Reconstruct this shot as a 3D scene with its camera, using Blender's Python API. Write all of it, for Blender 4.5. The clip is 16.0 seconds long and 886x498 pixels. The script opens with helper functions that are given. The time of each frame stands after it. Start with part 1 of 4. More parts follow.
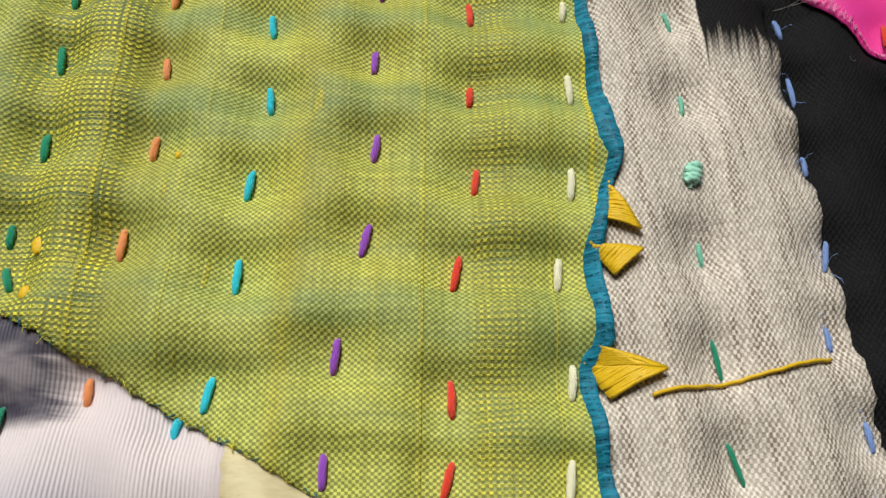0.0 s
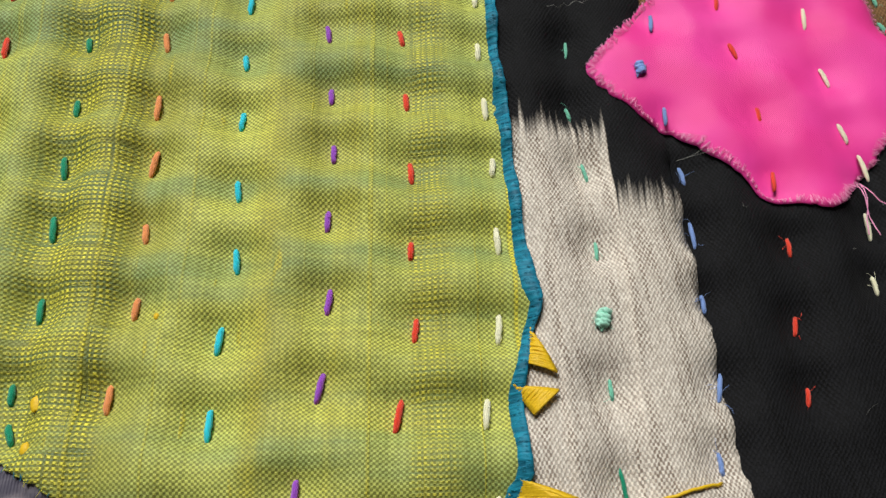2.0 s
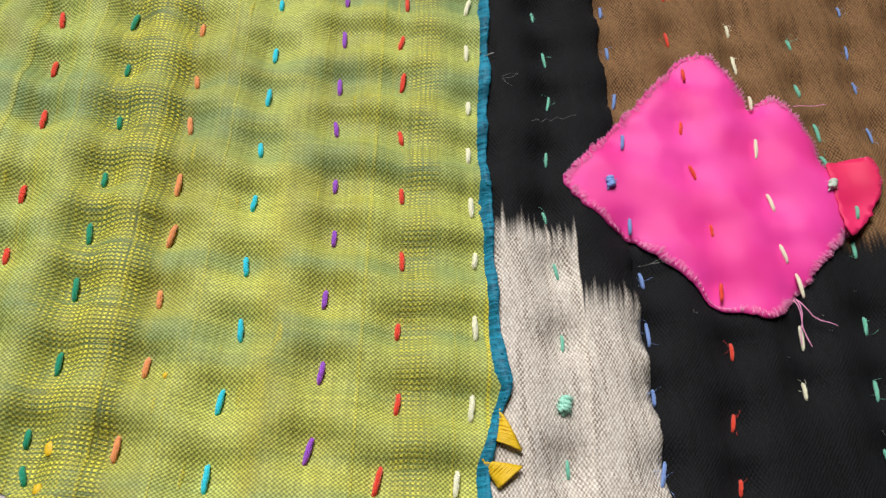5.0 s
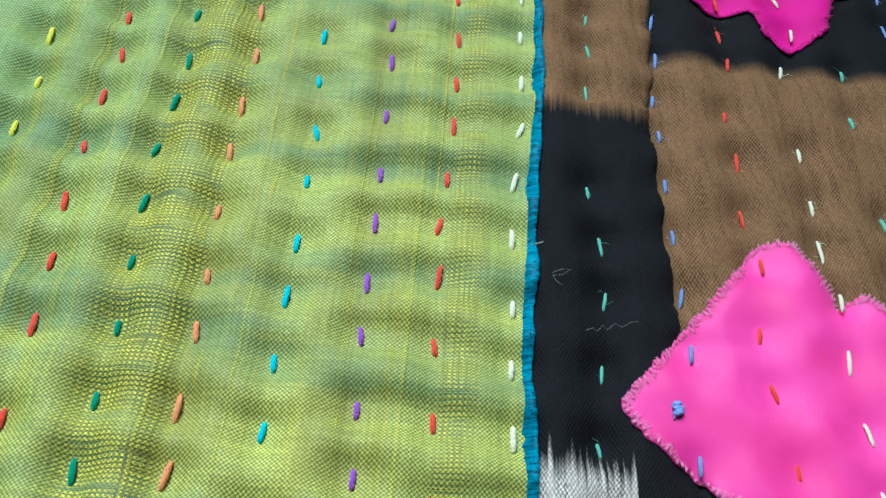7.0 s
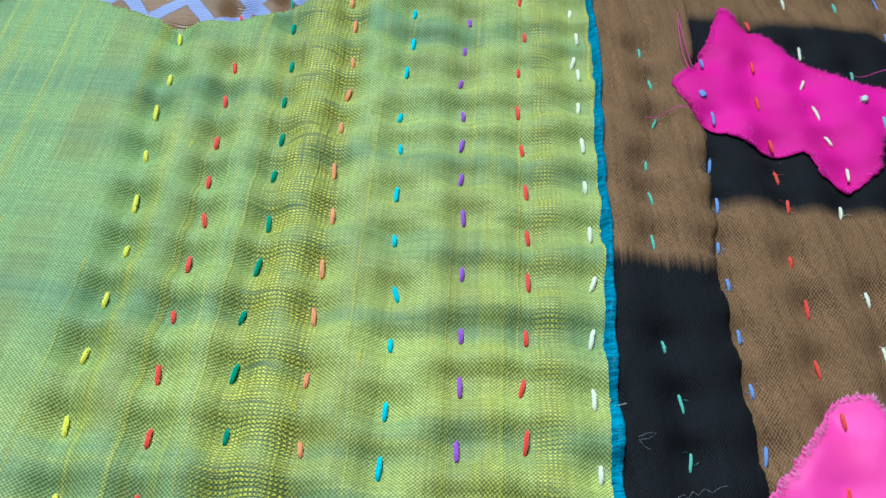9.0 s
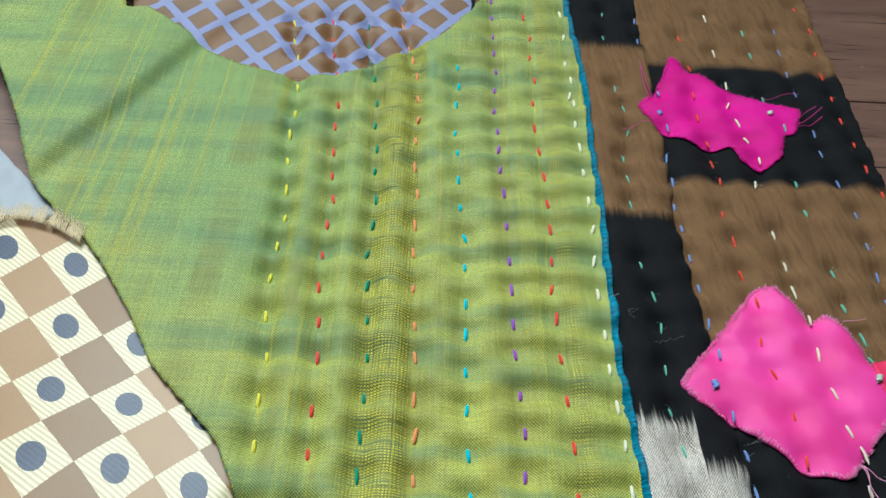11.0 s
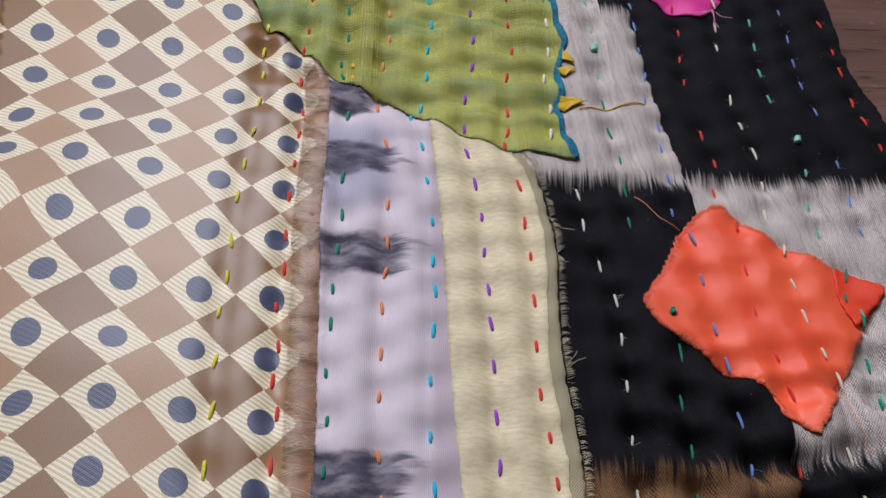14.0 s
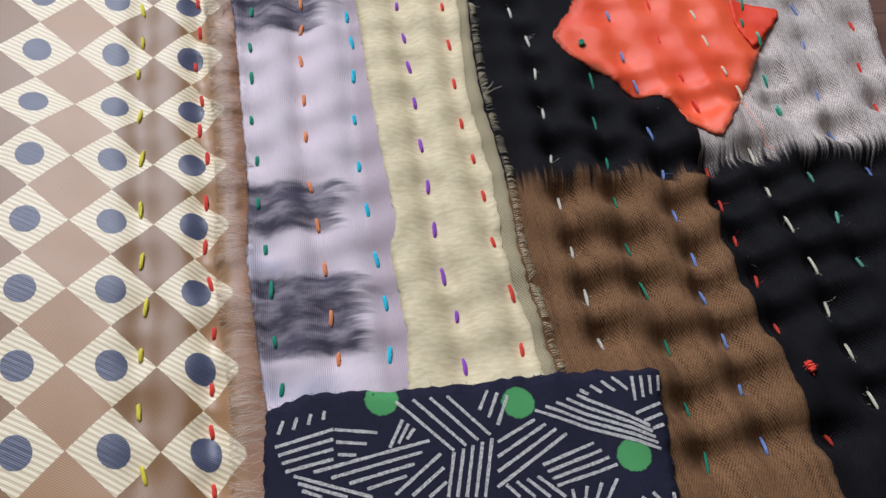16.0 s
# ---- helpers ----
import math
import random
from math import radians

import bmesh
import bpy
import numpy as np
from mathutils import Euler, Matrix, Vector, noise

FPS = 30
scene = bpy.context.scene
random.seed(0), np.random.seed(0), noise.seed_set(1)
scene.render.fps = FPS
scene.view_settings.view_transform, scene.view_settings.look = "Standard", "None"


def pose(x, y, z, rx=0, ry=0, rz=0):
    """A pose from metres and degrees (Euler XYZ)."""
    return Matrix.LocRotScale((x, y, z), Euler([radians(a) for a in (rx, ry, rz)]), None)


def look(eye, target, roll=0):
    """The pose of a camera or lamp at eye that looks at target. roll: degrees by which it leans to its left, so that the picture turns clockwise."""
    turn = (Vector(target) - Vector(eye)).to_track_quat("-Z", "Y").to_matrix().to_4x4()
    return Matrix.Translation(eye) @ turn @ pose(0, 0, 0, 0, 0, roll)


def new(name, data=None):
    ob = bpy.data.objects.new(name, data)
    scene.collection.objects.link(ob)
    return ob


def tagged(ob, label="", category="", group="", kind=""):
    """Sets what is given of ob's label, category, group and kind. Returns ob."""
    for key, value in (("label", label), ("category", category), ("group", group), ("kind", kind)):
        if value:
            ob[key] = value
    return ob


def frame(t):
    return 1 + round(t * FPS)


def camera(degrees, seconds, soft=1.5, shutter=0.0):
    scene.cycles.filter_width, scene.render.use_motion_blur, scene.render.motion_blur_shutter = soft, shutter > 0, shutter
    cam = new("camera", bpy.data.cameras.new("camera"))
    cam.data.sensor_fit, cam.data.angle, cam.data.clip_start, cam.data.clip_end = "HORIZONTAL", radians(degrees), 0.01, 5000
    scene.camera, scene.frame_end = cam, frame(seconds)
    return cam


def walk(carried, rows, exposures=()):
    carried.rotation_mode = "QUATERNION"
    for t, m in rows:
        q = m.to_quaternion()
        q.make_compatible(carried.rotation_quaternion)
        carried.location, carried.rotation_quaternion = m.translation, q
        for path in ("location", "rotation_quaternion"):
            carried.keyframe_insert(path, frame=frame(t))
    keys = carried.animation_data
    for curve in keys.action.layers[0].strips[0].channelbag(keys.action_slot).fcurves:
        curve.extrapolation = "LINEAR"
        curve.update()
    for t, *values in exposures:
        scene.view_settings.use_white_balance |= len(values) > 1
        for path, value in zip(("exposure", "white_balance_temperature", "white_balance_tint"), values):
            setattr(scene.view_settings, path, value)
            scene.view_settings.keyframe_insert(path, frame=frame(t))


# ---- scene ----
cam = camera(54.00, 16.0, soft=1.5, shutter=0.0)
PATH = [
    (0, (-0.00877, -0.01345, 0.11656), (-0.00254, 0.04174, -0.00000), 7.224),
    (0.5, (-0.00233, -0.00541, 0.12061), (0.00409, 0.05017, 0.00000), 7.324),
    (1, (-0.00408, -0.00488, 0.12880), (0.00282, 0.05602, 0.00000), 7.090),
    (1.5, (-0.00266, -0.00505, 0.13679), (0.00574, 0.06158, 0.00000), 7.121),
    (2, (-0.00147, -0.00361, 0.14453), (0.00775, 0.06946, 0.00000), 6.340),
    (2.5, (-0.00399, -0.00591, 0.15024), (0.00651, 0.07281, 0.00000), 6.748),
    (3, (-0.00705, -0.00959, 0.15528), (0.00536, 0.07567, 0.00000), 7.383),
    (3.5, (-0.00521, -0.01034, 0.16126), (0.00999, 0.08145, 0.00000), 8.690),
    (3.7, (-0.00449, -0.01189, 0.16222), (0.01180, 0.08179, 0.00000), 9.399),
    (5.8, (-0.00824, 0.00177, 0.16380), (0.00861, 0.10086, 0.00000), 14.922),
    (6, (-0.00652, 0.00982, 0.16136), (0.00994, 0.10576, 0.00000), 15.349),
    (6.5, (-0.00622, 0.02589, 0.16136), (0.00743, 0.12769, 0.00000), 13.397),
    (7, (-0.00615, 0.03735, 0.16108), (0.00037, 0.14404, 0.00000), 8.822),
    (7.5, (-0.01683, 0.04444, 0.16460), (-0.01441, 0.15869, 0.00000), 6.402),
    (8, (-0.02073, 0.05001, 0.16737), (-0.01837, 0.16893, 0.00000), 5.924),
    (8.5, (-0.02360, 0.05350, 0.17095), (-0.02180, 0.17863, 0.00000), 5.570),
    (8.7, (-0.02295, 0.05415, 0.17360), (-0.02119, 0.18356, 0.00000), 5.379),
    (10.8, (-0.04359, -0.03705, 0.22334), (-0.03640, 0.17273, 0.00000), 4.161),
    (11, (-0.04642, -0.05381, 0.23507), (-0.04014, 0.16763, -0.00000), 3.740),
    (11.5, (-0.04756, -0.09651, 0.24300), (-0.03836, 0.12050, 0.00000), 4.466),
    (12, (-0.04543, -0.14021, 0.24073), (-0.03392, 0.06065, -0.00000), 5.132),
    (12.5, (-0.04689, -0.16199, 0.23980), (-0.03371, 0.02959, -0.00000), 5.504),
    (13, (-0.04607, -0.18057, 0.23921), (-0.03119, 0.00516, 0.00000), 5.694),
    (13.5, (-0.04589, -0.19930, 0.23851), (-0.03120, -0.02251, -0.00000), 5.629),
    (14, (-0.04625, -0.21404, 0.23856), (-0.02685, -0.04546, 0.00000), 6.999),
    (14.5, (-0.04599, -0.22363, 0.23548), (-0.02141, -0.06037, 0.00000), 7.965),
    (15, (-0.04429, -0.23832, 0.23337), (-0.01893, -0.08492, 0.00000), 7.691),
    (15.5, (-0.04889, -0.25710, 0.22841), (-0.02108, -0.11606, 0.00000), 8.086),
    (16, (-0.04432, -0.26758, 0.21638), (-0.00983, -0.14341, -0.00000), 9.145),
]
EXPOSURES = ((0.0, 0.0, 6750.0, 2.0), (3.5, 0.05, 6550.0, 4.0), (6.3, 0.24, 6350.0, 7.0), (7.2, 0.25, 4900.0, -11.0), (8.7, 0.25, 4850.0, -9.0), (10.8, 0.09, 5550.0, -8.0), (12.5, -0.29, 5700.0, 12.0), (14.5, -0.41, 5800.0, 17.0), (16.0, -0.21, 5750.0, 14.0))
walk(cam, [(t, look(eye, target, roll)) for t, eye, target, roll in PATH], EXPOSURES)

# ---- light: one high window beyond the far side of the table, in an added, unseen plain room ----
world = bpy.data.worlds.new("world")
world.use_nodes = True
scene.world = world
_sky = world.node_tree.nodes.new("ShaderNodeTexSky")
_sky.sky_type, _sky.sun_disc, _sky.sun_elevation, _sky.sun_rotation = "NISHITA", False, radians(40), radians(15)
_bg = world.node_tree.nodes["Background"]
world.node_tree.links.new(_sky.outputs[0], _bg.inputs[0])
_bg.inputs[1].default_value = 0.12
WINDOW = ((-0.70, -0.05), (0.65, 1.60))      # x and z of the opening in the far wall
WALL_Y = 0.75
lamp = bpy.data.lights.new("window_light", "AREA")
lamp.shape, lamp.size, lamp.size_y, lamp.energy, lamp.color = "RECTANGLE", 0.63, 0.93, 34.0, (1.0, 0.99, 0.97)
lamp_ob = new("window_light", lamp)
lamp_ob.matrix_world = look((-0.375, WALL_Y + 0.05, 1.125), (-0.30, 0.0, 0.35))

BLACK, BROWN, GREY = (0.0085, 0.0083, 0.0108), (0.265, 0.143, 0.066), (0.79, 0.71, 0.65)

# ---- plan, in millimetres ----
ROWS = {
    "purple": (-19.3, 340.3, -19.0, 326.1, -18.8, 309.6, -18.6, 295.4, -17.8, 280.9, -18.9, 266.4, -19.5, 251.3, -18.2, 237.5, -18.1, 225.6, -17.7, 212.6, -16.6, 198.9, -16.1, 180.8, -15.6, 162.7, -15.3, 148.8, -15.3, 133.0, -15.1, 120.2, -14.0, 104.0, -13.1, 90.2, -13.8, 75.1, -13.1, 58.6, -14.1, 42.5, -17.5, 24.5, -18.3, 8.6, -17.5, -3.2, -15.1, -17.7, -13.3, -32.0, -13.1, -47.0, -12.3, -61.9, -12.1, -74.7, -11.9, -89.9, -12.0, -106.9, -11.7, -122.2, -11.7, -137.4, -11.2, -153.1, -9.1, -165.8, -9.1, -180.9),
    "red_b": (-3.5, 327.0, -0.7, 309.8, -1.8, 293.5, -0.3, 275.2, -2.1, 258.3, -2.3, 240.7, -1.1, 225.5, 0.0, 209.8, 0.4, 194.0, 0.5, 179.6, -0.0, 163.4, -0.9, 149.8, -0.1, 136.1, 0.2, 119.4, 1.1, 102.8, 1.9, 85.8, 1.7, 68.9, 2.4, 53.1, -0.7, 37.5, -1.4, 18.7, -2.0, 7.6, -3.5, 0.7, 0.5, -18.0, 1.5, -34.3, 2.5, -48.3, 2.5, -65.7, 1.9, -82.5, 1.9, -99.0, 3.6, -112.8, 4.6, -126.8, 4.8, -143.2, 7.4, -160.4, 7.1, -177.6),
    "cyan": (-35.6, 282.5, -35.0, 268.0, -36.0, 254.3, -36.3, 235.0, -35.2, 222.5, -34.8, 205.3, -33.9, 189.8, -32.1, 173.1, -32.1, 158.5, -31.7, 141.3, -31.7, 127.7, -31.7, 112.2, -31.3, 97.6, -30.9, 81.5, -30.0, 66.6, -31.8, 51.2, -32.2, 36.3, -34.4, 18.9, -38.0, 15.3, -33.9, -0.5, -32.1, -16.4, -30.5, -34.5, -30.4, -50.7, -29.7, -62.5, -30.4, -77.5, -31.5, -95.1, -31.6, -113.0, -30.5, -128.8, -29.4, -145.6, -28.2, -159.6, -28.6, -175.4),
    "orange": (-63.7, 331.7, -62.5, 316.6, -58.8, 298.9, -56.3, 286.6, -54.0, 274.4, -52.8, 257.9, -52.3, 243.3, -52.8, 229.8, -52.5, 212.5, -50.8, 196.5, -51.1, 179.2, -51.1, 165.0, -50.4, 147.8, -49.1, 131.1, -48.5, 117.7, -48.2, 100.9, -47.3, 87.6, -47.2, 72.7, -47.0, 57.6, -49.3, 41.0, -50.7, 19.3, -47.0, -0.5, -45.8, -28.1, -45.6, -44.0, -46.0, -56.4, -46.8, -69.8, -46.7, -86.2, -46.9, -100.5, -46.6, -119.3, -45.2, -133.2, -44.1, -147.6, -43.4, -163.2, -42.3, -175.2),
    "green": (-79.1, 314.9, -78.0, 298.8, -75.8, 285.3, -73.1, 271.0, -70.8, 253.7, -70.5, 238.1, -68.6, 222.9, -68.5, 209.2, -66.9, 192.4, -67.1, 178.4, -68.0, 163.5, -66.8, 148.1, -65.5, 132.6, -64.3, 117.1, -64.2, 101.0, -64.3, 86.9, -64.0, 73.5, -63.5, 57.3, -65.6, 42.2, -64.6, 35.3, -61.6, 14.3, -62.0, -16.7, -61.3, -32.9, -62.0, -47.0, -62.8, -62.9, -62.7, -75.9, -63.1, -93.2, -61.8, -108.6, -61.9, -124.1, -60.3, -139.7, -59.1, -152.9, -58.8, -168.5, -57.4, -182.4),
    "red_a": (-96.8, 318.5, -95.5, 303.5, -93.5, 289.8, -90.6, 275.8, -87.5, 251.0, -87.4, 236.4, -86.3, 219.7, -85.3, 205.2, -83.5, 192.0, -84.2, 177.7, -84.3, 162.3, -83.8, 146.4, -82.0, 131.0, -80.6, 115.6, -80.1, 95.4, -79.4, 80.1, -79.5, 60.7, -80.7, 49.3, -80.4, 32.0, -78.5, 16.2, -78.9, 4.2, -79.2, -10.7, -79.7, -26.1, -79.6, -42.0, -78.9, -55.5, -80.1, -70.2, -78.1, -84.3, -78.7, -96.1, -76.4, -106.6, -76.7, -122.5, -77.0, -137.4, -75.6, -149.3, -74.7, -164.3, -75.2, -180.3, -75.3, -191.6, -74.7, -206.7),
    "yellow": (-115.0, 314.3, -113.2, 299.9, -109.7, 286.6, -106.5, 261.6, -105.2, 243.7, -105.5, 229.3, -104.1, 212.6, -102.1, 195.4, -100.5, 180.3, -101.3, 165.4, -101.5, 149.9, -100.2, 132.3, -97.2, 115.4, -97.3, 98.8, -95.9, 82.1, -95.7, 61.1, -96.1, 47.8, -94.6, 33.0, -94.5, 18.7, -95.0, 2.9, -96.4, -12.6, -97.0, -27.6, -96.9, -46.0, -96.4, -60.4, -97.3, -73.4, -96.1, -90.5, -95.0, -106.3, -94.7, -124.4, -93.8, -141.4, -92.2, -155.9, -93.0, -169.7, -92.9, -185.2, -91.1, -201.5),
    "cream_a": (15.1, 331.3, 15.6, 311.2, 14.7, 289.4, 16.4, 276.7, 14.9, 265.0, 16.3, 259.7, 15.8, 244.9, 16.2, 228.9, 16.4, 213.5, 16.9, 196.6, 17.0, 180.8, 15.8, 164.3, 15.6, 148.1, 16.2, 130.1, 16.3, 115.9, 17.0, 101.0, 17.9, 87.2, 17.9, 70.7, 17.2, 53.0, 14.3, 37.7, 15.5, 21.4, 14.2, 7.5),
    "mint_a": (37.2, 335.5, 35.5, 314.9, 36.6, 273.7, 38.7, 259.1, 38.4, 241.8, 34.5, 224.8, 34.7, 212.3, 33.8, 196.7, 33.6, 164.8, 36.0, 149.4, 36.6, 135.1, 35.3, 117.3, 34.3, 100.8, 36.3, 86.7, 36.8, 69.3, 36.5, 42.1),
    "green_b": (36.6, 25.3, 37.3, 10.5, 39.7, -2.3, 39.3, -17.1, 39.0, -31.4, 48.4, -83.0, 46.2, -99.6, 46.9, -115.1, 46.2, -129.8, 46.0, -146.6, 47.0, -161.5, 49.3, -179.4, 50.1, -197.5, 50.7, -212.7),
    "white_a": (22.0, -19.6, 22.5, -33.2, 26.3, -50.2, 30.1, -63.8, 30.2, -78.2, 30.1, -94.0, 29.5, -111.4, 28.4, -129.0, 28.9, -146.1, 29.7, -161.6, 30.8, -176.1),
    "blue_a": (52.9, 330.6, 52.2, 313.0, 55.1, 268.2, 55.4, 243.5, 52.8, 226.3, 52.9, 211.4, 51.4, 197.0, 52.3, 185.1, 52.6, 169.2, 53.3, 154.2, 53.8, 137.9, 53.8, 122.8, 53.4, 98.5, 55.9, 86.1, 55.8, 72.6, 55.7, 58.4, 55.7, 42.1, 53.7, 28.8, 56.9, 14.6, 56.2, 4.1, 56.6, -11.3, 55.3, -26.3, 59.5, -39.5, 59.7, -56.3, 60.3, -75.2, 61.9, -88.2, 63.6, -105.0, 64.3, -120.5, 63.7, -136.2, 65.1, -152.1, 64.3, -164.9, 66.5, -179.0, 66.9, -193.5, 67.9, -209.9),
    "red_c": (73.0, 317.2, 72.8, 288.9, 71.1, 268.2, 70.0, 252.0, 71.0, 234.0, 71.6, 223.9, 73.0, 213.5, 70.1, 194.0, 71.2, 178.9, 70.4, 161.6, 72.1, 146.8, 69.2, 128.8, 70.5, 115.5, 72.9, 99.1, 72.8, 83.1, 74.4, 70.1, 72.2, 53.9, 71.6, 40.4, 73.2, 11.7, 75.8, -2.1, 72.4, -16.8, 76.4, -33.7, 75.4, -52.2, 75.0, -68.7, 78.5, -84.9, 80.3, -97.3, 79.2, -120.6, 79.8, -133.5, 80.4, -146.5, 82.6, -160.8, 83.6, -176.4, 86.9, -210.1),
    "cream_b": (89.5, 336.6, 88.1, 305.4, 88.8, 279.4, 85.6, 261.9, 87.2, 249.4, 88.5, 237.9, 91.2, 224.9, 87.4, 212.5, 87.8, 183.5, 88.3, 167.2, 88.0, 154.3, 89.0, 139.3, 87.8, 124.4, 88.8, 108.5, 89.4, 94.5, 91.7, 86.3, 90.9, 74.4, 89.4, 62.0, 88.6, 31.1, 90.0, 17.6, 91.9, 3.0, 91.8, -12.4, 89.4, -26.1, 91.2, -43.2, 90.7, -57.4, 91.5, -69.8, 94.5, -83.2, 97.0, -92.7, 95.1, -116.4, 96.8, -129.7, 99.0, -142.4, 101.5, -157.4, 100.9, -171.8, 102.5, -185.5, 103.3, -200.5),
    "mint_b": (106.4, 325.2, 106.0, 305.5, 104.2, 270.9, 107.5, 247.6, 104.6, 213.7, 104.0, 196.8, 105.5, 164.5, 104.7, 147.8, 107.2, 133.8, 107.4, 124.7, 110.3, 107.8, 109.2, 99.2, 107.1, 78.8, 105.6, 63.1, 104.4, 47.7, 104.7, 32.7, 110.1, -5.2, 106.8, -21.5, 107.0, -33.4, 111.4, -68.7, 110.6, -84.8, 111.7, -97.3, 112.8, -125.3, 116.1, -140.9, 117.2, -157.2),
    "green_c": (110.2, -53.4, 107.4, -62.2, 111.1, -70.7, 110.2, -85.6, 110.9, -98.5),
    "blue_b": (123.4, 328.2, 121.0, 309.2, 120.5, 291.9, 120.4, 276.0, 121.2, 247.4, 120.7, 234.1, 122.3, 214.9, 124.4, 196.9, 123.5, 179.8, 122.1, 163.7, 121.5, 150.9, 121.8, 134.7, 121.8, 86.4, 121.5, 69.1, 120.4, 54.5, 120.3, 41.5, 122.3, 26.7, 123.8, -0.3, 123.1, -18.8, 123.3, -32.4, 131.0, -54.6, 129.1, -71.0, 126.8, -92.9, 125.8, -110.0, 133.2, -124.8),
    "red_d": (139.1, 350.2, 141.6, 329.8, 139.2, 309.8, 136.7, 291.0, 137.0, 274.3, 136.2, 257.6, 137.3, 241.3, 137.5, 225.4, 139.3, 209.9, 138.2, 174.8, 138.5, 156.2, 139.7, 144.5, 138.3, 126.4, 139.2, 109.1, 138.0, 79.3, 139.7, 62.7, 139.2, 50.3, 139.2, 32.8, 141.2, 22.9, 143.7, 9.1, 142.5, -8.6, 141.5, -25.3, 150.4, -63.2, 146.1, -82.1, 145.7, -100.3),
}
LENGTHS = {"purple": 0.0052, "red_b": 0.0054, "cyan": 0.0050, "orange": 0.0054, "cream_a": 0.0058, "mint_a": 0.0046, "blue_a": 0.0050, "yellow": 0.0056, "green_b": 0.0056, "cream_b": 0.0056}
FINE = {"mint_a": 0.85, "cream_a": 1.05, "blue_b": 0.8, "green_b": 0.85}
TRIM = (16.1, 403.3, 18.1, 343.3, 19.6, 312.5, 20.6, 293.6, 21.8, 263.0, 20.7, 231.6, 21.0, 188.6, 19.8, 162.0, 19.9, 141.9, 19.3, 118.9, 22.1, 65.2, 23.7, 56.9, 22.1, 51.8, 20.7, 46.0, 19.2, 39.5, 19.9, 27.3, 17.6, 23.1, 18.3, 14.5, 19.1, 5.5, 22.0, -5.9)
GREEN_OUT = (16.1, 403.3, 18.1, 343.3, 19.6, 312.5, 20.6, 293.6, 21.8, 263.0, 20.7, 231.6, 21.0, 188.6, 19.8, 162.0, 19.9, 141.9, 19.3, 118.9, 22.1, 65.2, 23.7, 56.9, 22.1, 51.8, 20.7, 46.0, 19.2, 39.5, 19.9, 27.3, 17.6, 23.1, 18.3, 14.5, 19.1, 5.5, 22.0, -5.9, 13.9, -5.3, -2.6, -1.6, -21.2, 6.6, -34.5, 13.7, -54.2, 24.2, -69.4, 33.5, -82.0, 48.7, -95.5, 59.1, -105.5, 79.3, -122.4, 97.3, -132.1, 107.6, -149.4, 134.9, -166.7, 157.7, -181.0, 171.2, -197.2, 188.5, -213.0, 221.4, -234.5, 258.8, -262.0, 300.0, -250.0, 345.0, -205.0, 350.0, -191.7, 305.5, -180.9, 305.0, -155.0, 283.8, -132.2, 271.5, -108.5, 264.9, -84.0, 271.2, -59.5, 291.1, -42.6, 304.3, -24.7, 339.0, -18.0, 403.3)
STRIP_A = (-30.0, 410.0, 55.0, 410.0, 54.0, 349.3, 52.6, 243.4, 51.2, 203.9, 49.6, 188.6, 50.9, 160.9, 50.5, 151.7, 51.9, 140.0, 54.0, 80.2, 54.8, 68.2, 55.6, 48.0, 57.1, 28.0, 62.6, -21.6, 66.5, -72.6, 76.6, -101.7, 75.4, -124.2, 74.2, -144.8, 74.5, -162.3, 79.6, -197.8, 80.6, -225.8, 83.6, -270.0, -18.0, -270.0, -14.0, -120.0, -12.0, -20.0, -12.0, 40.0)
STRIP_B = (79.6, -270.0, 76.6, -225.8, 75.6, -197.8, 70.5, -162.3, 70.2, -144.8, 71.4, -124.2, 72.6, -101.7, 62.5, -72.6, 58.6, -21.6, 53.1, 28.0, 51.6, 48.0, 50.8, 68.2, 50.0, 80.2, 47.9, 140.0, 46.5, 151.7, 46.9, 160.9, 45.6, 188.6, 47.2, 203.9, 48.6, 243.4, 50.0, 349.3, 51.0, 410.0, 147.0, 410.0, 145.1, 358.0, 143.7, 321.0, 142.5, 279.0, 141.5, 242.3, 141.2, 213.4, 143.6, 129.7, 142.1, 108.2, 143.0, 82.1, 142.8, 41.9, 147.5, 25.7, 147.2, 10.1, 148.0, -4.7, 159.2, -51.9, 153.1, -87.1, 158.0, -130.0, 165.0, -270.0)
BROCADE = (-215.0, 410.0, -190.0, 310.0, -165.0, 270.0, -110.0, 245.0, -60.0, 270.0, -30.0, 300.0, -12.0, 330.0, -12.0, 410.0)
LILAC_OUT = (-72.0, 46.0, -70.7, 39.3, -68.5, 21.8, -68.0, -2.3, -68.3, -41.7, -67.3, -51.7, -66.2, -79.1, -65.4, -95.3, -64.4, -118.2, -65.0, -143.9, -63.8, -160.8, -61.0, -189.8, -61.0, -191.0, -24.1, -190.0, -23.9, -187.5, -22.4, -171.5, -23.9, -144.3, -21.7, -135.5, -24.3, -93.4, -24.6, -85.1, -26.2, -40.4, -29.8, 9.0, -32.0, 40.0)
CREAM_OUT = (-32.0, 40.0, -31.0, 9.0, -27.4, -40.4, -25.8, -85.1, -25.5, -93.4, -22.9, -135.5, -25.1, -144.3, -23.6, -171.5, -25.1, -187.5, -25.1, -190.5, 10.0, -190.0, 10.9, -186.1, 10.2, -171.8, 7.4, -148.2, 7.8, -121.2, 5.1, -89.0, 6.6, -63.2, 7.5, -46.1, 6.8, -34.5, 3.4, -13.7, -0.8, -4.1, -2.0, 20.0)
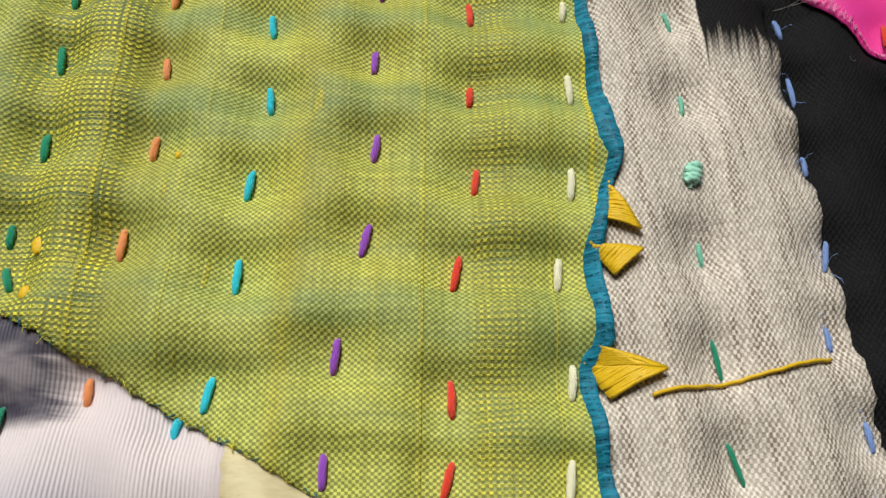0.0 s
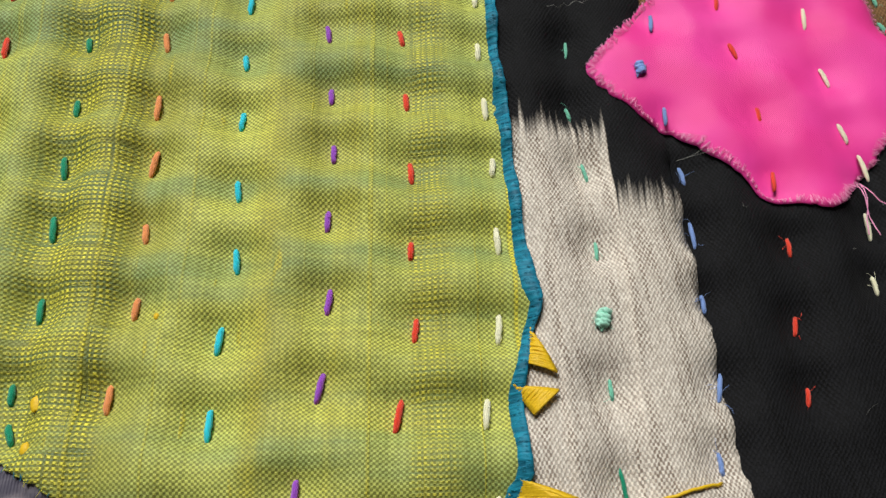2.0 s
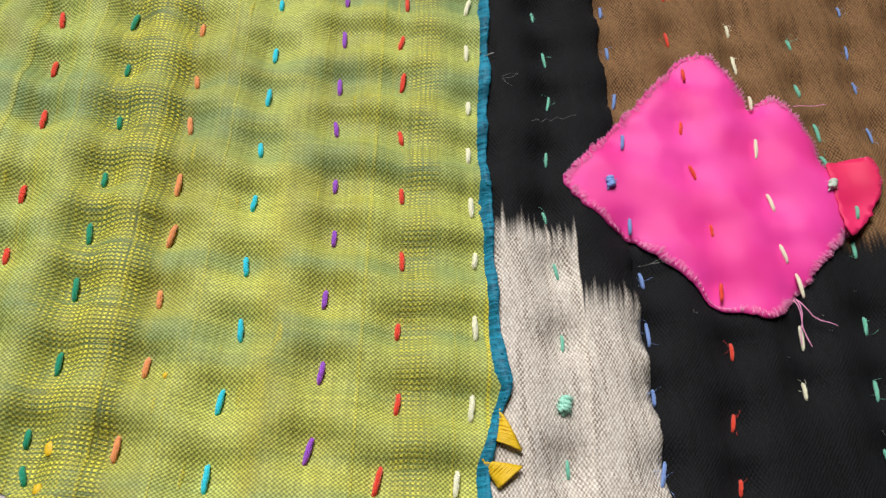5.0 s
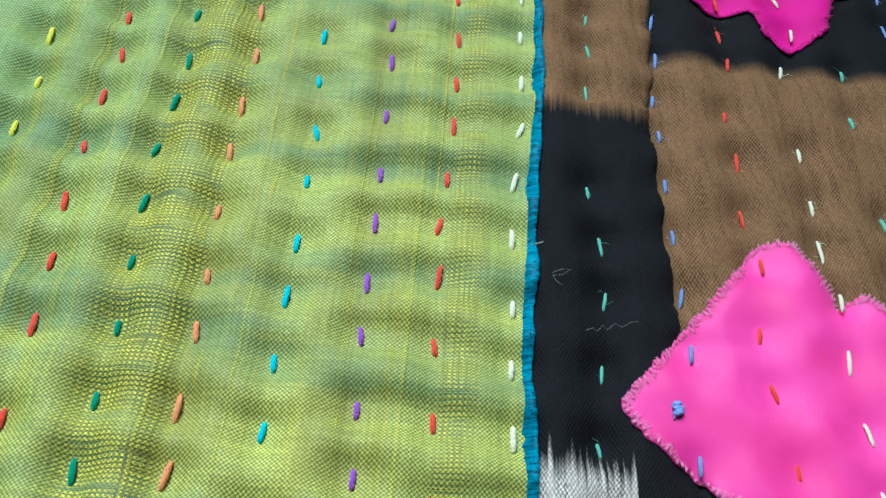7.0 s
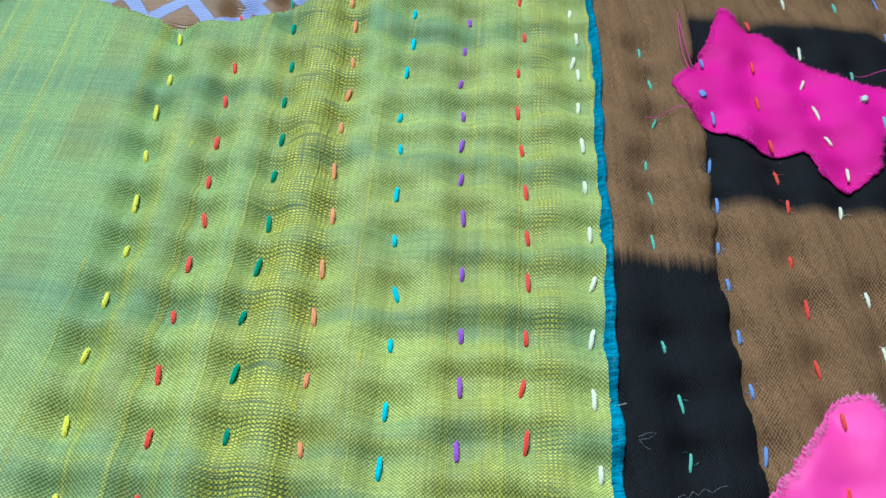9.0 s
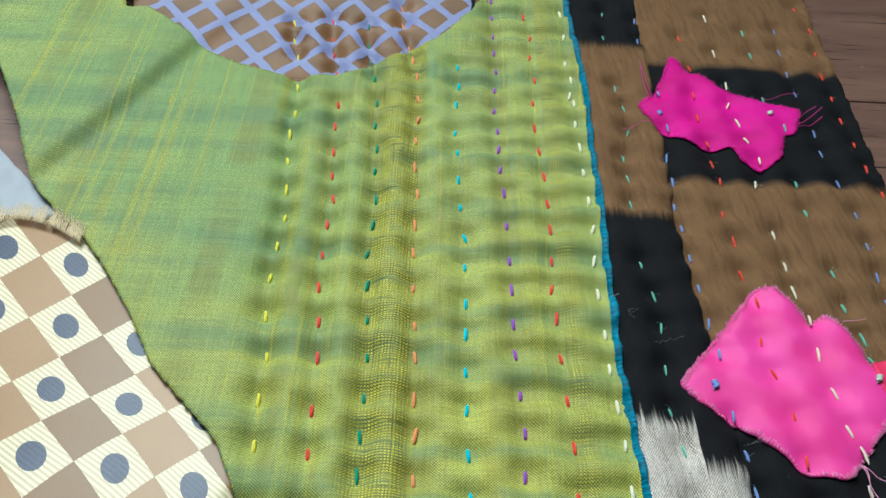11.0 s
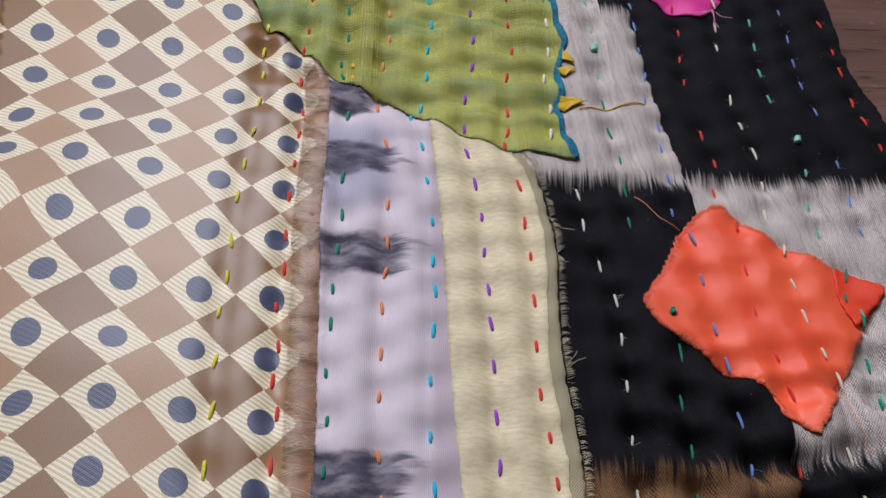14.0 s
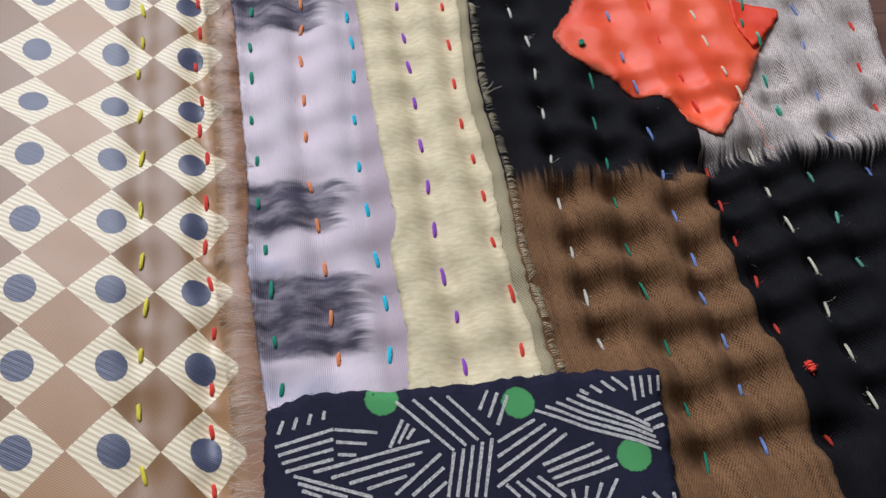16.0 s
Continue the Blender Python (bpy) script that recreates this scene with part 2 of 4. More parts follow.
SELVAGE_OUT = (-5.5, 20.0, -6.5, -4.1, -2.0, -13.7, 1.2, -34.5, 2.2, -46.1, 1.4, -63.2, 0.5, -89.0, 3.1, -121.2, 2.8, -148.2, 4.9, -171.8, 6.0, -186.1, 6.0, -190.0, 14.5, -190.0, 14.5, -186.1, 13.4, -171.8, 11.3, -148.2, 11.6, -121.2, 9.0, -89.0, 9.9, -63.2, 10.7, -46.1, 9.7, -34.5, 6.5, -13.7, 2.0, -4.1, 2.5, 20.0)
CREAM_EDGE = (2.5, -4.1, 7.0, -13.7, 10.2, -34.5, 11.2, -46.1, 10.4, -63.2, 9.5, -89.0, 12.1, -121.2, 11.8, -148.2, 13.9, -171.8, 15.0, -186.1)
LILAC_EDGE = (-70.7, 39.3, -68.5, 21.8, -68.0, -2.3, -68.3, -41.7, -67.3, -51.7, -66.2, -79.1, -65.4, -95.3, -64.4, -118.2, -65.0, -143.9, -63.8, -160.8, -61.0, -189.8)
DOT_EDGE = (-80.2, 39.3, -78.0, 21.8, -77.5, -2.3, -77.8, -41.7, -76.8, -51.7, -75.7, -79.1, -74.9, -95.3, -73.9, -118.2, -74.5, -143.9, -73.3, -160.8, -70.5, -189.8, -72.0, -235.0)
DOTS_OUT = (-193.0, 25.0, -199.0, 58.0, -206.0, 99.0, -209.0, 130.0, -211.0, 160.0, -205.0, 172.0, -193.0, 172.0, -170.0, 165.0, -120.0, 110.0, -85.0, 70.0, -62.0, 48.0, -68.2, 39.3, -66.0, 21.8, -65.5, -2.3, -65.8, -41.7, -64.8, -51.7, -63.7, -79.1, -62.9, -95.3, -61.9, -118.2, -62.5, -143.9, -61.3, -160.8, -58.5, -189.8, -55.0, -270.0, -215.0, -270.0, -200.0, -60.0)
PRINT_OUT = (-60.9, -189.4, -22.5, -187.3, 14.8, -186.8, 38.5, -188.7, 41.3, -189.4, 41.0, -192.5, 37.0, -225.0, 34.5, -259.0, 33.0, -262.0, -59.0, -262.0, -61.0, -260.0)
PINK_OUT = (38.4, 110.7, 50.1, 125.0, 67.5, 146.8, 72.1, 152.5, 79.8, 153.6, 88.9, 141.5, 89.3, 139.0, 94.7, 142.1, 100.1, 136.6, 104.9, 129.4, 106.5, 121.2, 116.5, 123.7, 117.6, 116.7, 113.6, 107.7, 105.9, 100.4, 91.8, 84.8, 85.8, 78.2, 80.8, 77.4, 71.2, 79.6, 66.5, 85.0, 54.7, 95.1, 44.6, 101.8, 39.7, 106.9)
MAG_OUT = (44.5, 257.9, 53.7, 269.0, 64.3, 295.0, 71.5, 290.1, 77.9, 281.7, 89.8, 269.7, 100.2, 264.3, 116.8, 259.4, 111.8, 245.1, 105.7, 240.9, 101.2, 227.5, 90.5, 217.9, 83.4, 222.7, 80.4, 230.8, 73.2, 231.0, 65.4, 234.1, 54.1, 238.9, 48.1, 248.1)
CORAL_OUT = (38.1, -65.0, 46.1, -53.7, 54.9, -37.7, 62.7, -29.0, 72.0, -24.3, 77.0, -29.5, 84.5, -35.8, 92.0, -41.3, 100.0, -45.8, 107.4, -50.3, 114.5, -54.4, 121.4, -58.5, 111.2, -73.2, 101.7, -88.4, 94.0, -98.7, 83.9, -111.9, 79.4, -108.5, 74.8, -105.7, 73.7, -98.8, 69.2, -94.9, 59.5, -88.8, 50.2, -79.5, 41.7, -74.2)
WHITE_OUT = (-262.0, 262.0, -215.0, 205.0, -184.0, 176.0, -196.0, 164.0, -206.0, 148.0, -225.0, 150.0, -262.0, 168.0)
BANDS_A = ((-0.26, BROWN), (-0.123, BLACK), (-0.014, GREY), (0.095, BLACK), (0.189, BROWN), (0.303, BLACK))
BANDS_B = ((-0.26, BLACK), (-0.117, GREY), (-0.013, BLACK), (0.102, BROWN), (0.2115, BLACK), (0.2915, BROWN))
UV_X, UV_Y = (-0.19, -0.16, -0.13, -0.1), (0.075, 0.05, 0.025, 0.0, -0.025, -0.05, -0.075, -0.1)
UV_FOLD = ((0.094, -0.050, -0.037, -0.117, 0.069, -0.069, -0.027, -0.053, 0.005, 0.006, -0.071, 0.036, 0.091, 0.006, 0.139, -0.087, 0.036, -0.017, -0.043, -0.019, -0.035, 0.012, -0.028, 0.030, 0.026, 0.051, -0.072, -0.009, -0.016, 0.054, 0.001, 0.006), (-0.091, 0.155, -0.052, 0.354, -0.667, 0.081, 0.062, 0.266, 0.024, 0.041, 0.186, -0.288, 0.069, 0.035, -0.077, 0.253, -0.173, -0.013, 0.064, 0.007, -0.158, -0.010, 0.064, -0.186, 0.036, 0.016, 0.028, -0.006, 0.006, -0.042, 0.078, 0.063))
SHOULDER = ((-153, 287), (-200, 185), 0.0062, 0.0017)
DOT_UV = ((6.0980, 0.8809, 12.2657, 58.3813, 54.8450, -7.9880, 16.6259, 70.5475, -27.9081, 94.4801), (1.6180, 37.2242, -26.9580, -78.5473, -43.4852, -162.0862, -113.8873, -387.3243, -680.4174, -990.3032))
RIDGES = (((-215, 0), (-150, -12), 0.0015, 0.009), ((-150, -12), (-80, -30), 0.001, 0.008), ((-190, -85), (-90, -95), 0.0012, 0.010), ((-104, 30), (-103, -250), 0.0010, 0.010), ((-160, 110), (-135, -250), 0.0012, 0.016), ((-180, -45), (-105, -60), 0.0010, 0.009), ((-185, 60), (-125, 40), 0.0011, 0.010), ((-190, -140), (-105, -150), 0.0012, 0.012))
KNOTS = ((49.4, 109.3, "blue", 2.6), (104.8, 114.4, "pale", 2.6), (52.9, 251.8, "blue", 2.4), (102.4, 255.1, "pale", 2.4), (108.9, 8.3, "aqua", 3.0), (47.1, -69.5, "green", 2.2), (84.6, -191.8, "red", 3.0), (35.6, 54.0, "aqua", 3.4))
FANS = (((22.5, 52.1), (26.4, 43.7), (21.1, 45.3), 14), ((19.2, 41.9), (26.4, 40.7), (22.1, 36.3), 14), ((19.2, 26.2), (28.1, 22.6), (17.5, 24.1), 16), ((17.5, 24.1), (28.1, 22.6), (20.2, 18.9), 18))
TAIL = (25.7, 19.0, 28.2, 19.8, 37.9, 21.6, 52.9, 25.4)
SLUBS = ((-60.6, 40.2, 3.4), (-60.6, 32.4, 2.6), (-42.7, 55.4, 1.6))
PRINT_DOTS = ((-0.0323, -0.1894), (0.0025, -0.1938), (0.0291, -0.2109), (-0.0244, -0.2253), (-0.0506, -0.2197))
# printed bundles of lines: first line, last line and how many
PRINT_UPPER = ((-28.8, -190.2, -15.8, -204.6, -15.6, -190.2, -6.1, -201.6, 4), (-4.5, -203.6, 5.9, -198.8, -6.4, -214.8, 13.4, -203.3, 4), (18.3, -193.2, 34.7, -204.1, 6.4, -196.3, 36.2, -210.2, 5), (-4.9, -189.6, -7.8, -194.8, 0, -191.6, -3.8, -199.3, 3), (33.3, -190.3, 32.7, -197, 40.4, -190.8, 39.8, -194.7, 4), (19.3, -192, 21.3, -193.5, 28, -189.8, 31.4, -193.9, 4), (31.9, -200.5, 39.5, -198, 35.3, -204.9, 38.5, -204.1, 3), (-59.4, -199.1, -45, -195.9, -57.2, -205.4, -45.5, -203.5, 4), (-31.5, -202.2, -27.6, -195.3, -27, -200.5, -24.9, -197.8, 3), (-57.2, -192.3, -58.5, -195.8, -46.8, -191, -47.3, -193.2, 4))
PRINT_LOWER = ((-15.8, -205, -18.7, -215.8, -5.8, -202.5, -9.8, -216.8, 5), (5.8, -210.6, 19.9, -206.3, 8.3, -216.1, 24.4, -212.6, 4), (-44.7, -196, -34.2, -198, -44.3, -202.5, -39.9, -203.1, 3), (-50.5, -206.2, -21.5, -201.4, -37.9, -211.7, -28.1, -209.6, 4), (-31.3, -213.8, -19.1, -205, -23.2, -215.3, -18.6, -212.1, 3), (-55.2, -206.6, -36.8, -213.8, -53.4, -210.3, -48.8, -212.4, 3), (-4.2, -214.4, -1.3, -217.8, 3.9, -213.2, 9.9, -219, 4), (11.9, -217.3, 11.9, -219.7, 23.5, -216.1, 20.3, -220.6, 4))
PINK_FLAP = (104.9, 121.0, 109.0, 122.6, 116.9, 123.9, 118.0, 116.7, 113.8, 107.3, 107.5, 101.0, 105.6, 108.0)
CORAL_FLAP = (106.5, -50.5, 114.5, -54.6, 121.8, -58.7, 116.0, -66.0, 108.4, -72.6, 104.8, -62.0)
DYE = ((0.0228, 0.0084, -0.0535), (-0.0088, 0.0063, -0.0441), (-0.0495, 0.0080, -0.0409), (-0.1268, 0.0085, -0.0391), (-0.1621, 0.0123, -0.0350))

# ---- node helpers ----
class Nodes:
    """A material under construction; values are sockets or numbers."""

    def __init__(self, name, flat=True):
        self.flat = flat                     # patterns of a flat-woven cloth do not change with its height
        self.mat = bpy.data.materials.new(name)
        self.mat.use_nodes = True
        self.t = self.mat.node_tree
        self.b = self.t.nodes["Principled BSDF"]
        self.co = self.t.nodes.new("ShaderNodeTexCoord").outputs["Object"]

    def put(self, socket, v):
        if isinstance(v, bpy.types.NodeSocket):
            self.t.links.new(v, socket)
        else:
            socket.default_value = v

    def m(self, op, a, b=0.0, c=0.0):
        n = self.t.nodes.new("ShaderNodeMath")
        n.operation = op
        for s, v in zip(n.inputs, (a, b, c)):
            self.put(s, v)
        return n.outputs[0]

    def xyz(self, v=None):
        n = self.t.nodes.new("ShaderNodeSeparateXYZ")
        self.put(n.inputs[0], v or self.co)
        return n.outputs

    def vec(self, x, y, z=0.0):
        n = self.t.nodes.new("ShaderNodeCombineXYZ")
        for s, v in zip(n.inputs, (x, y, z)):
            self.put(s, v)
        return n.outputs[0]

    def noise(self, scale, stretch=(1, 1, 1), detail=3.0, co=None, rough=0.55):
        mp = self.t.nodes.new("ShaderNodeMapping")
        self.put(mp.inputs[0], co or self.co)
        mp.inputs["Scale"].default_value = (stretch[0], stretch[1], 0.0 if self.flat else stretch[2])
        n = self.t.nodes.new("ShaderNodeTexNoise")
        self.put(n.inputs["Vector"], mp.outputs[0])
        n.inputs["Scale"].default_value, n.inputs["Detail"].default_value = scale, detail
        n.inputs["Roughness"].default_value = rough
        return n.outputs[0]

    def wave(self, v, pitch, phase=0.0):
        """0 to 1, with the given period in metres."""
        s = self.m("SINE", self.m("MULTIPLY_ADD", v, 2 * math.pi / pitch, phase))
        return self.m("MULTIPLY_ADD", s, 0.5, 0.5)

    def step(self, v, lo, hi, smooth=True):
        n = self.t.nodes.new("ShaderNodeMapRange")
        n.interpolation_type = "SMOOTHSTEP" if smooth else "LINEAR"
        self.put(n.inputs[0], v)
        n.inputs[1].default_value, n.inputs[2].default_value = lo, hi
        return n.outputs[0]

    def mix(self, f, a, b, kind="MIX"):
        n = self.t.nodes.new("ShaderNodeMix")
        n.data_type, n.blend_type = "RGBA", kind
        self.put(n.inputs[0], f)
        for s, v in ((n.inputs[6], a), (n.inputs[7], b)):
            self.put(s, v if isinstance(v, bpy.types.NodeSocket) else (*v, 1.0))
        return n.outputs[2]

    def ramp(self, v, stops, kind="LINEAR"):
        n = self.t.nodes.new("ShaderNodeValToRGB")
        n.color_ramp.interpolation = kind
        e = n.color_ramp.elements
        while len(e) < len(stops):
            e.new(0.5)
        for el, (p, c) in zip(e, stops):
            el.position, el.color = p, (*c, 1.0)
        self.put(n.inputs[0], v)
        return n.outputs[0]

    def uv(self):
        return self.xyz(self.t.nodes.new("ShaderNodeUVMap").outputs[0])

    def random(self):
        return self.t.nodes.new("ShaderNodeObjectInfo").outputs["Random"]

    def done(self, color, rough=0.8, bump=None, height=0.0002, strength=0.6, sheen=0.0, spec=0.3, aniso=0.0):
        self.put(self.b.inputs["Base Color"], color if isinstance(color, bpy.types.NodeSocket) else (*color, 1.0))
        self.put(self.b.inputs["Roughness"], rough)
        self.b.inputs["Specular IOR Level"].default_value = spec
        self.b.inputs["Sheen Weight"].default_value = sheen * 0.15
        self.b.inputs["Sheen Roughness"].default_value = 0.4
        if bump is not None:
            n = self.t.nodes.new("ShaderNodeBump")
            n.inputs["Strength"].default_value, n.inputs["Distance"].default_value = strength, height
            self.put(n.inputs["Height"], bump)
            self.t.links.new(n.outputs[0], self.b.inputs["Normal"])
        return self.mat


def weave(n, px, py, wob=0.0004, grain=0.35):
    """Plain weave: a chequer of thread crossings as a height from 0 to 1, with slubs that shift and thin them."""
    x, y, _ = n.xyz()
    w = n.m("MULTIPLY", n.m("SUBTRACT", n.noise(140, detail=2), 0.5), wob)
    a = n.m("SINE", n.m("MULTIPLY", n.m("ADD", x, w), 2 * math.pi / px))
    b = n.m("SINE", n.m("MULTIPLY", n.m("SUBTRACT", y, w), 2 * math.pi / py))
    node = n.m("MULTIPLY_ADD", n.m("MULTIPLY", a, b), 0.5, 0.5)
    node = n.m("ADD", node, n.m("MULTIPLY", n.m("SUBTRACT", n.noise(1300, detail=2), 0.5), grain))
    return n.step(node, 0.25, 0.75), a, b


def green_silk():
    n = Nodes("green_shot_silk")
    x, y, _ = n.xyz()
    h, a, b = weave(n, 0.00096, 0.00088, 0.0006, 0.45)
    # weft bands run across, warp stripes along; olive darkens broad columns
    bands = n.step(n.noise(30, (0.22, 1.9, 1), 4), 0.44, 0.66)
    olive = n.m("MULTIPLY", n.step(n.noise(34, (1.5, 0.08, 1), 2), 0.48, 0.66), n.step(n.noise(26, (0.4, 1.4, 1), 3), 0.30, 0.55))
    warps = n.step(n.noise(60, (1.6, 0.05, 1), 2), 0.55, 0.72)
    cloud = n.step(n.noise(9, (1, 1, 1), 2), 0.35, 0.7)
    c = n.mix(cloud, (0.66, 0.65, 0.13), (0.53, 0.57, 0.14))
    upper = n.step(n.m("ADD", y, n.m("MULTIPLY", n.noise(12), 0.08)), 0.12, 0.30)
    far = n.step(n.m("SUBTRACT", n.m("MULTIPLY", y, 0.3), x), 0.06, 0.17)
    c = n.mix(n.m("MULTIPLY", upper, 0.65), c, (0.52, 0.60, 0.19))
    c = n.mix(n.m("MULTIPLY", n.m("MULTIPLY", far, n.step(n.noise(14, (0.7, 1, 1)), 0.35, 0.6)), 0.62), c, (0.16, 0.38, 0.17))
    c = n.mix(n.m("MULTIPLY", olive, 0.46), c, (0.26, 0.21, 0.035))
    c = n.mix(n.m("MULTIPLY", bands, 0.66), c, (0.15, 0.30, 0.17))
    c = n.mix(n.m("MULTIPLY", warps, 0.45), c, (0.62, 0.52, 0.03))
    # slubby warp columns: near the orange row and near the cream row
    col = n.m("MAXIMUM", n.m("MULTIPLY", n.step(x, -0.076, -0.062), n.step(x, -0.048, -0.052)),
              n.m("MULTIPLY", n.m("MULTIPLY", n.step(x, 0.000, 0.003), n.step(x, 0.012, 0.006)), 0.7))
    coarse, ca, cb = weave(n, 0.00115, 0.00095, 0.0012, 0.8)
    uneven = n.step(n.noise(130, (0.5, 1.3, 1), 3), 0.30, 0.52)
    net = n.m("MULTIPLY", col, n.m("MULTIPLY_ADD", uneven, 0.6, 0.4))
    weft, warp = n.noise(1000, (0.04, 1.0, 1), 2), n.noise(1000, (1.0, 0.03, 1), 2)
    gap = n.m("MAXIMUM", n.step(weft, 0.42, 0.35), n.step(warp, 0.38, 0.31))
    slub = n.m("MULTIPLY", net, n.m("MULTIPLY", n.m("MULTIPLY", n.step(cb, -0.75, 0.0), n.m("MULTIPLY_ADD", n.step(ca, -0.8, 0.0), 0.65, 0.35)), n.m("SUBTRACT", 1.0, gap)))
    c = n.mix(n.m("MULTIPLY", net, 0.75), c, n.mix(n.step(n.noise(300, (0.2, 1.0, 1), 2), 0.42, 0.55), (0.025, 0.085, 0.075), (0.13, 0.12, 0.022)))
    c = n.mix(n.m("MULTIPLY", slub, 0.95), c, (0.95, 0.84, 0.09))
    fine = n.step(n.noise(420, (1, 0.004, 1), 2), 0.60, 0.66)
    c = n.mix(n.m("MULTIPLY", fine, n.m("MULTIPLY_ADD", n.step(x, -0.006, 0.002), 0.45, 0.32)), c, (0.80, 0.66, 0.04))
    fleck = n.step(n.noise(420, (0.9, 0.16, 1), 2), 0.68, 0.74)
    c = n.mix(n.m("MULTIPLY", fleck, 0.6), c, (0.75, 0.60, 0.04))
    c = n.mix(n.m("MULTIPLY", n.m("SUBTRACT", 1.0, h), 0.80), c, (0.125, 0.13, 0.022))
    c = n.mix(n.m("MULTIPLY", n.step(n.noise(900, (1, 1, 1), 1), 0.45, 0.65), 0.25), c, (0.17, 0.20, 0.04))
    along, over = n.noise(1500, (1.0, 0.03, 1), 1), n.noise(1500, (0.03, 1.0, 1), 1)
    yarn = n.m("MULTIPLY_ADD", n.m("ADD", along, over), 0.5, 0.5)
    c = n.mix(1.0, c, n.vec(yarn, yarn, yarn), "MULTIPLY")
    height = n.m("ADD", h, n.m("MULTIPLY", n.m("ADD", n.m("ADD", slub, fine), fleck), 1.2))
    return n.done(c, 0.6, height, 0.00010, 0.8, sheen=0.0, spec=0.4)


def ikat(name, stops, lo, hi, rag, step_in=0.0, clean=0.5, least=0.10):
    """Dyed bands along the warp with ragged, streaked ends."""
    n = Nodes(name)
    x, y, _ = n.xyz()
    fine = n.m("SUBTRACT", n.noise(1150, (1, 0.010, 1), 2), 0.5)
    broad = n.m("SUBTRACT", n.noise(90, (1, 0.03, 1), 2), 0.5)
    shift = n.m("ADD", n.m("MULTIPLY", fine, rag * 2.1), n.m("MULTIPLY", broad, rag * 0.5))
    shift = n.m("MULTIPLY", shift, n.m("MULTIPLY_ADD", n.step(y, clean + 0.03, clean), 1.0 - least, least))
    notch = n.m("MULTIPLY", n.m("MULTIPLY", n.step(x, 0.0405, 0.0415), n.step(y, 0.05, 0.06)), n.m("MULTIPLY", n.step(y, 0.13, 0.12), step_in))
    v = n.step(n.m("ADD", n.m("ADD", y, shift), notch), lo, hi, False)
    soft = []
    span = hi - lo
    for p, c in stops:
        soft.append(((p - lo) / span, c))
    c = n.ramp(v, [q for i, (p, k) in enumerate(soft) for q in ([(p, k)] if i == 0 else [(p - 0.0024 / span, soft[i - 1][1]), (p + 0.0024 / span, k)])])
    h, a, b = weave(n, 0.00078, 0.00125, 0.0011, 1.0)
    slant = n.vec(n.m("ADD", x, n.m("MULTIPLY", y, 0.12)), y)
    crepe = n.noise(2300, (1, 0.22, 1), 2, slant)
    c = n.mix(n.m("MULTIPLY", n.step(crepe, 0.40, 0.60), 0.35), c, n.mix(1.0, c, (0.45, 0.40, 0.36), "MULTIPLY"))
    c = n.mix(n.m("MULTIPLY", n.step(n.noise(300, (1, 0.04, 1), 2), 0.5, 0.75), 0.3), c, n.mix(1.0, c, (1.5, 1.45, 1.4), "MULTIPLY"))
    streak = n.m("MULTIPLY_ADD", n.step(n.noise(520, (1, 0.10, 1), 2, slant), 0.45, 0.65), 0.40, 0.52)
    c = n.mix(n.m("MULTIPLY", n.m("SUBTRACT", 1.0, h), streak), c, n.mix(1.0, c, (0.26, 0.21, 0.18), "MULTIPLY"))
    return n.done(c, 0.75, n.m("ADD", n.m("MULTIPLY", h, 1.0), crepe), 0.00013, 0.8, sheen=0.1, spec=0.15)


def dotted_silk():
    n = Nodes("dotted_brocade")
    u, v, _ = n.uv()
    fu = n.m("SUBTRACT", u, n.m("ROUND", u))
    fv = n.m("SUBTRACT", v, n.m("ROUND", v))
    au, av = n.m("ABSOLUTE", fu), n.m("ABSOLUTE", fv)
    edge = n.m("MULTIPLY", n.m("SUBTRACT", n.noise(1500, detail=1), 0.5), 0.03)
    diamond = n.step(n.m("ADD", n.m("ADD", au, av), edge), 0.503, 0.493)
    r = n.m("SQRT", n.m("ADD", n.m("POWER", n.m("MULTIPLY", fu, 24.0), 2.0), n.m("POWER", n.m("MULTIPLY", fv, 21.6), 2.0)))
    dot = n.step(n.m("ADD", r, n.m("MULTIPLY", edge, 12)), 4.35, 4.1)
    stripe = n.step(n.wave(n.m("ADD", n.m("MULTIPLY", fu, 0.55), fv), 0.075), 0.35, 0.6)
    # brown squares alternate a lighter and a darker tone from column to column
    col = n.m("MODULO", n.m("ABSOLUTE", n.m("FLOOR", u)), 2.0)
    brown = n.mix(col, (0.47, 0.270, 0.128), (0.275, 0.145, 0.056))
    brown = n.mix(n.m("MULTIPLY", n.noise(60, detail=3), 0.35), brown, (0.24, 0.125, 0.055))
    cream = n.mix(stripe, (0.66, 0.53, 0.33), (0.86, 0.76, 0.54))
    x, y, _ = n.xyz()
    twill = n.wave(n.m("ADD", n.m("MULTIPLY", x, 0.6), y), 0.00062)
    blue = n.mix(twill, (0.045, 0.05, 0.085), (0.115, 0.125, 0.19))
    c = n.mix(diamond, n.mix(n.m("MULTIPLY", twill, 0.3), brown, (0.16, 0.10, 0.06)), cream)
    c = n.mix(dot, c, blue)
    c = n.mix(n.step(n.m("ADD", u, edge), 2.44, 2.47), c, (0.34, 0.175, 0.09))
    hgt = n.m("ADD", n.m("MULTIPLY", twill, 0.4), n.m("ADD", n.m("MULTIPLY", dot, 0.8), n.m("MULTIPLY", n.m("MULTIPLY", diamond, stripe), 0.6)))
    return n.done(c, 0.36, hgt, 0.00010, 0.45, sheen=0.0, spec=0.32)


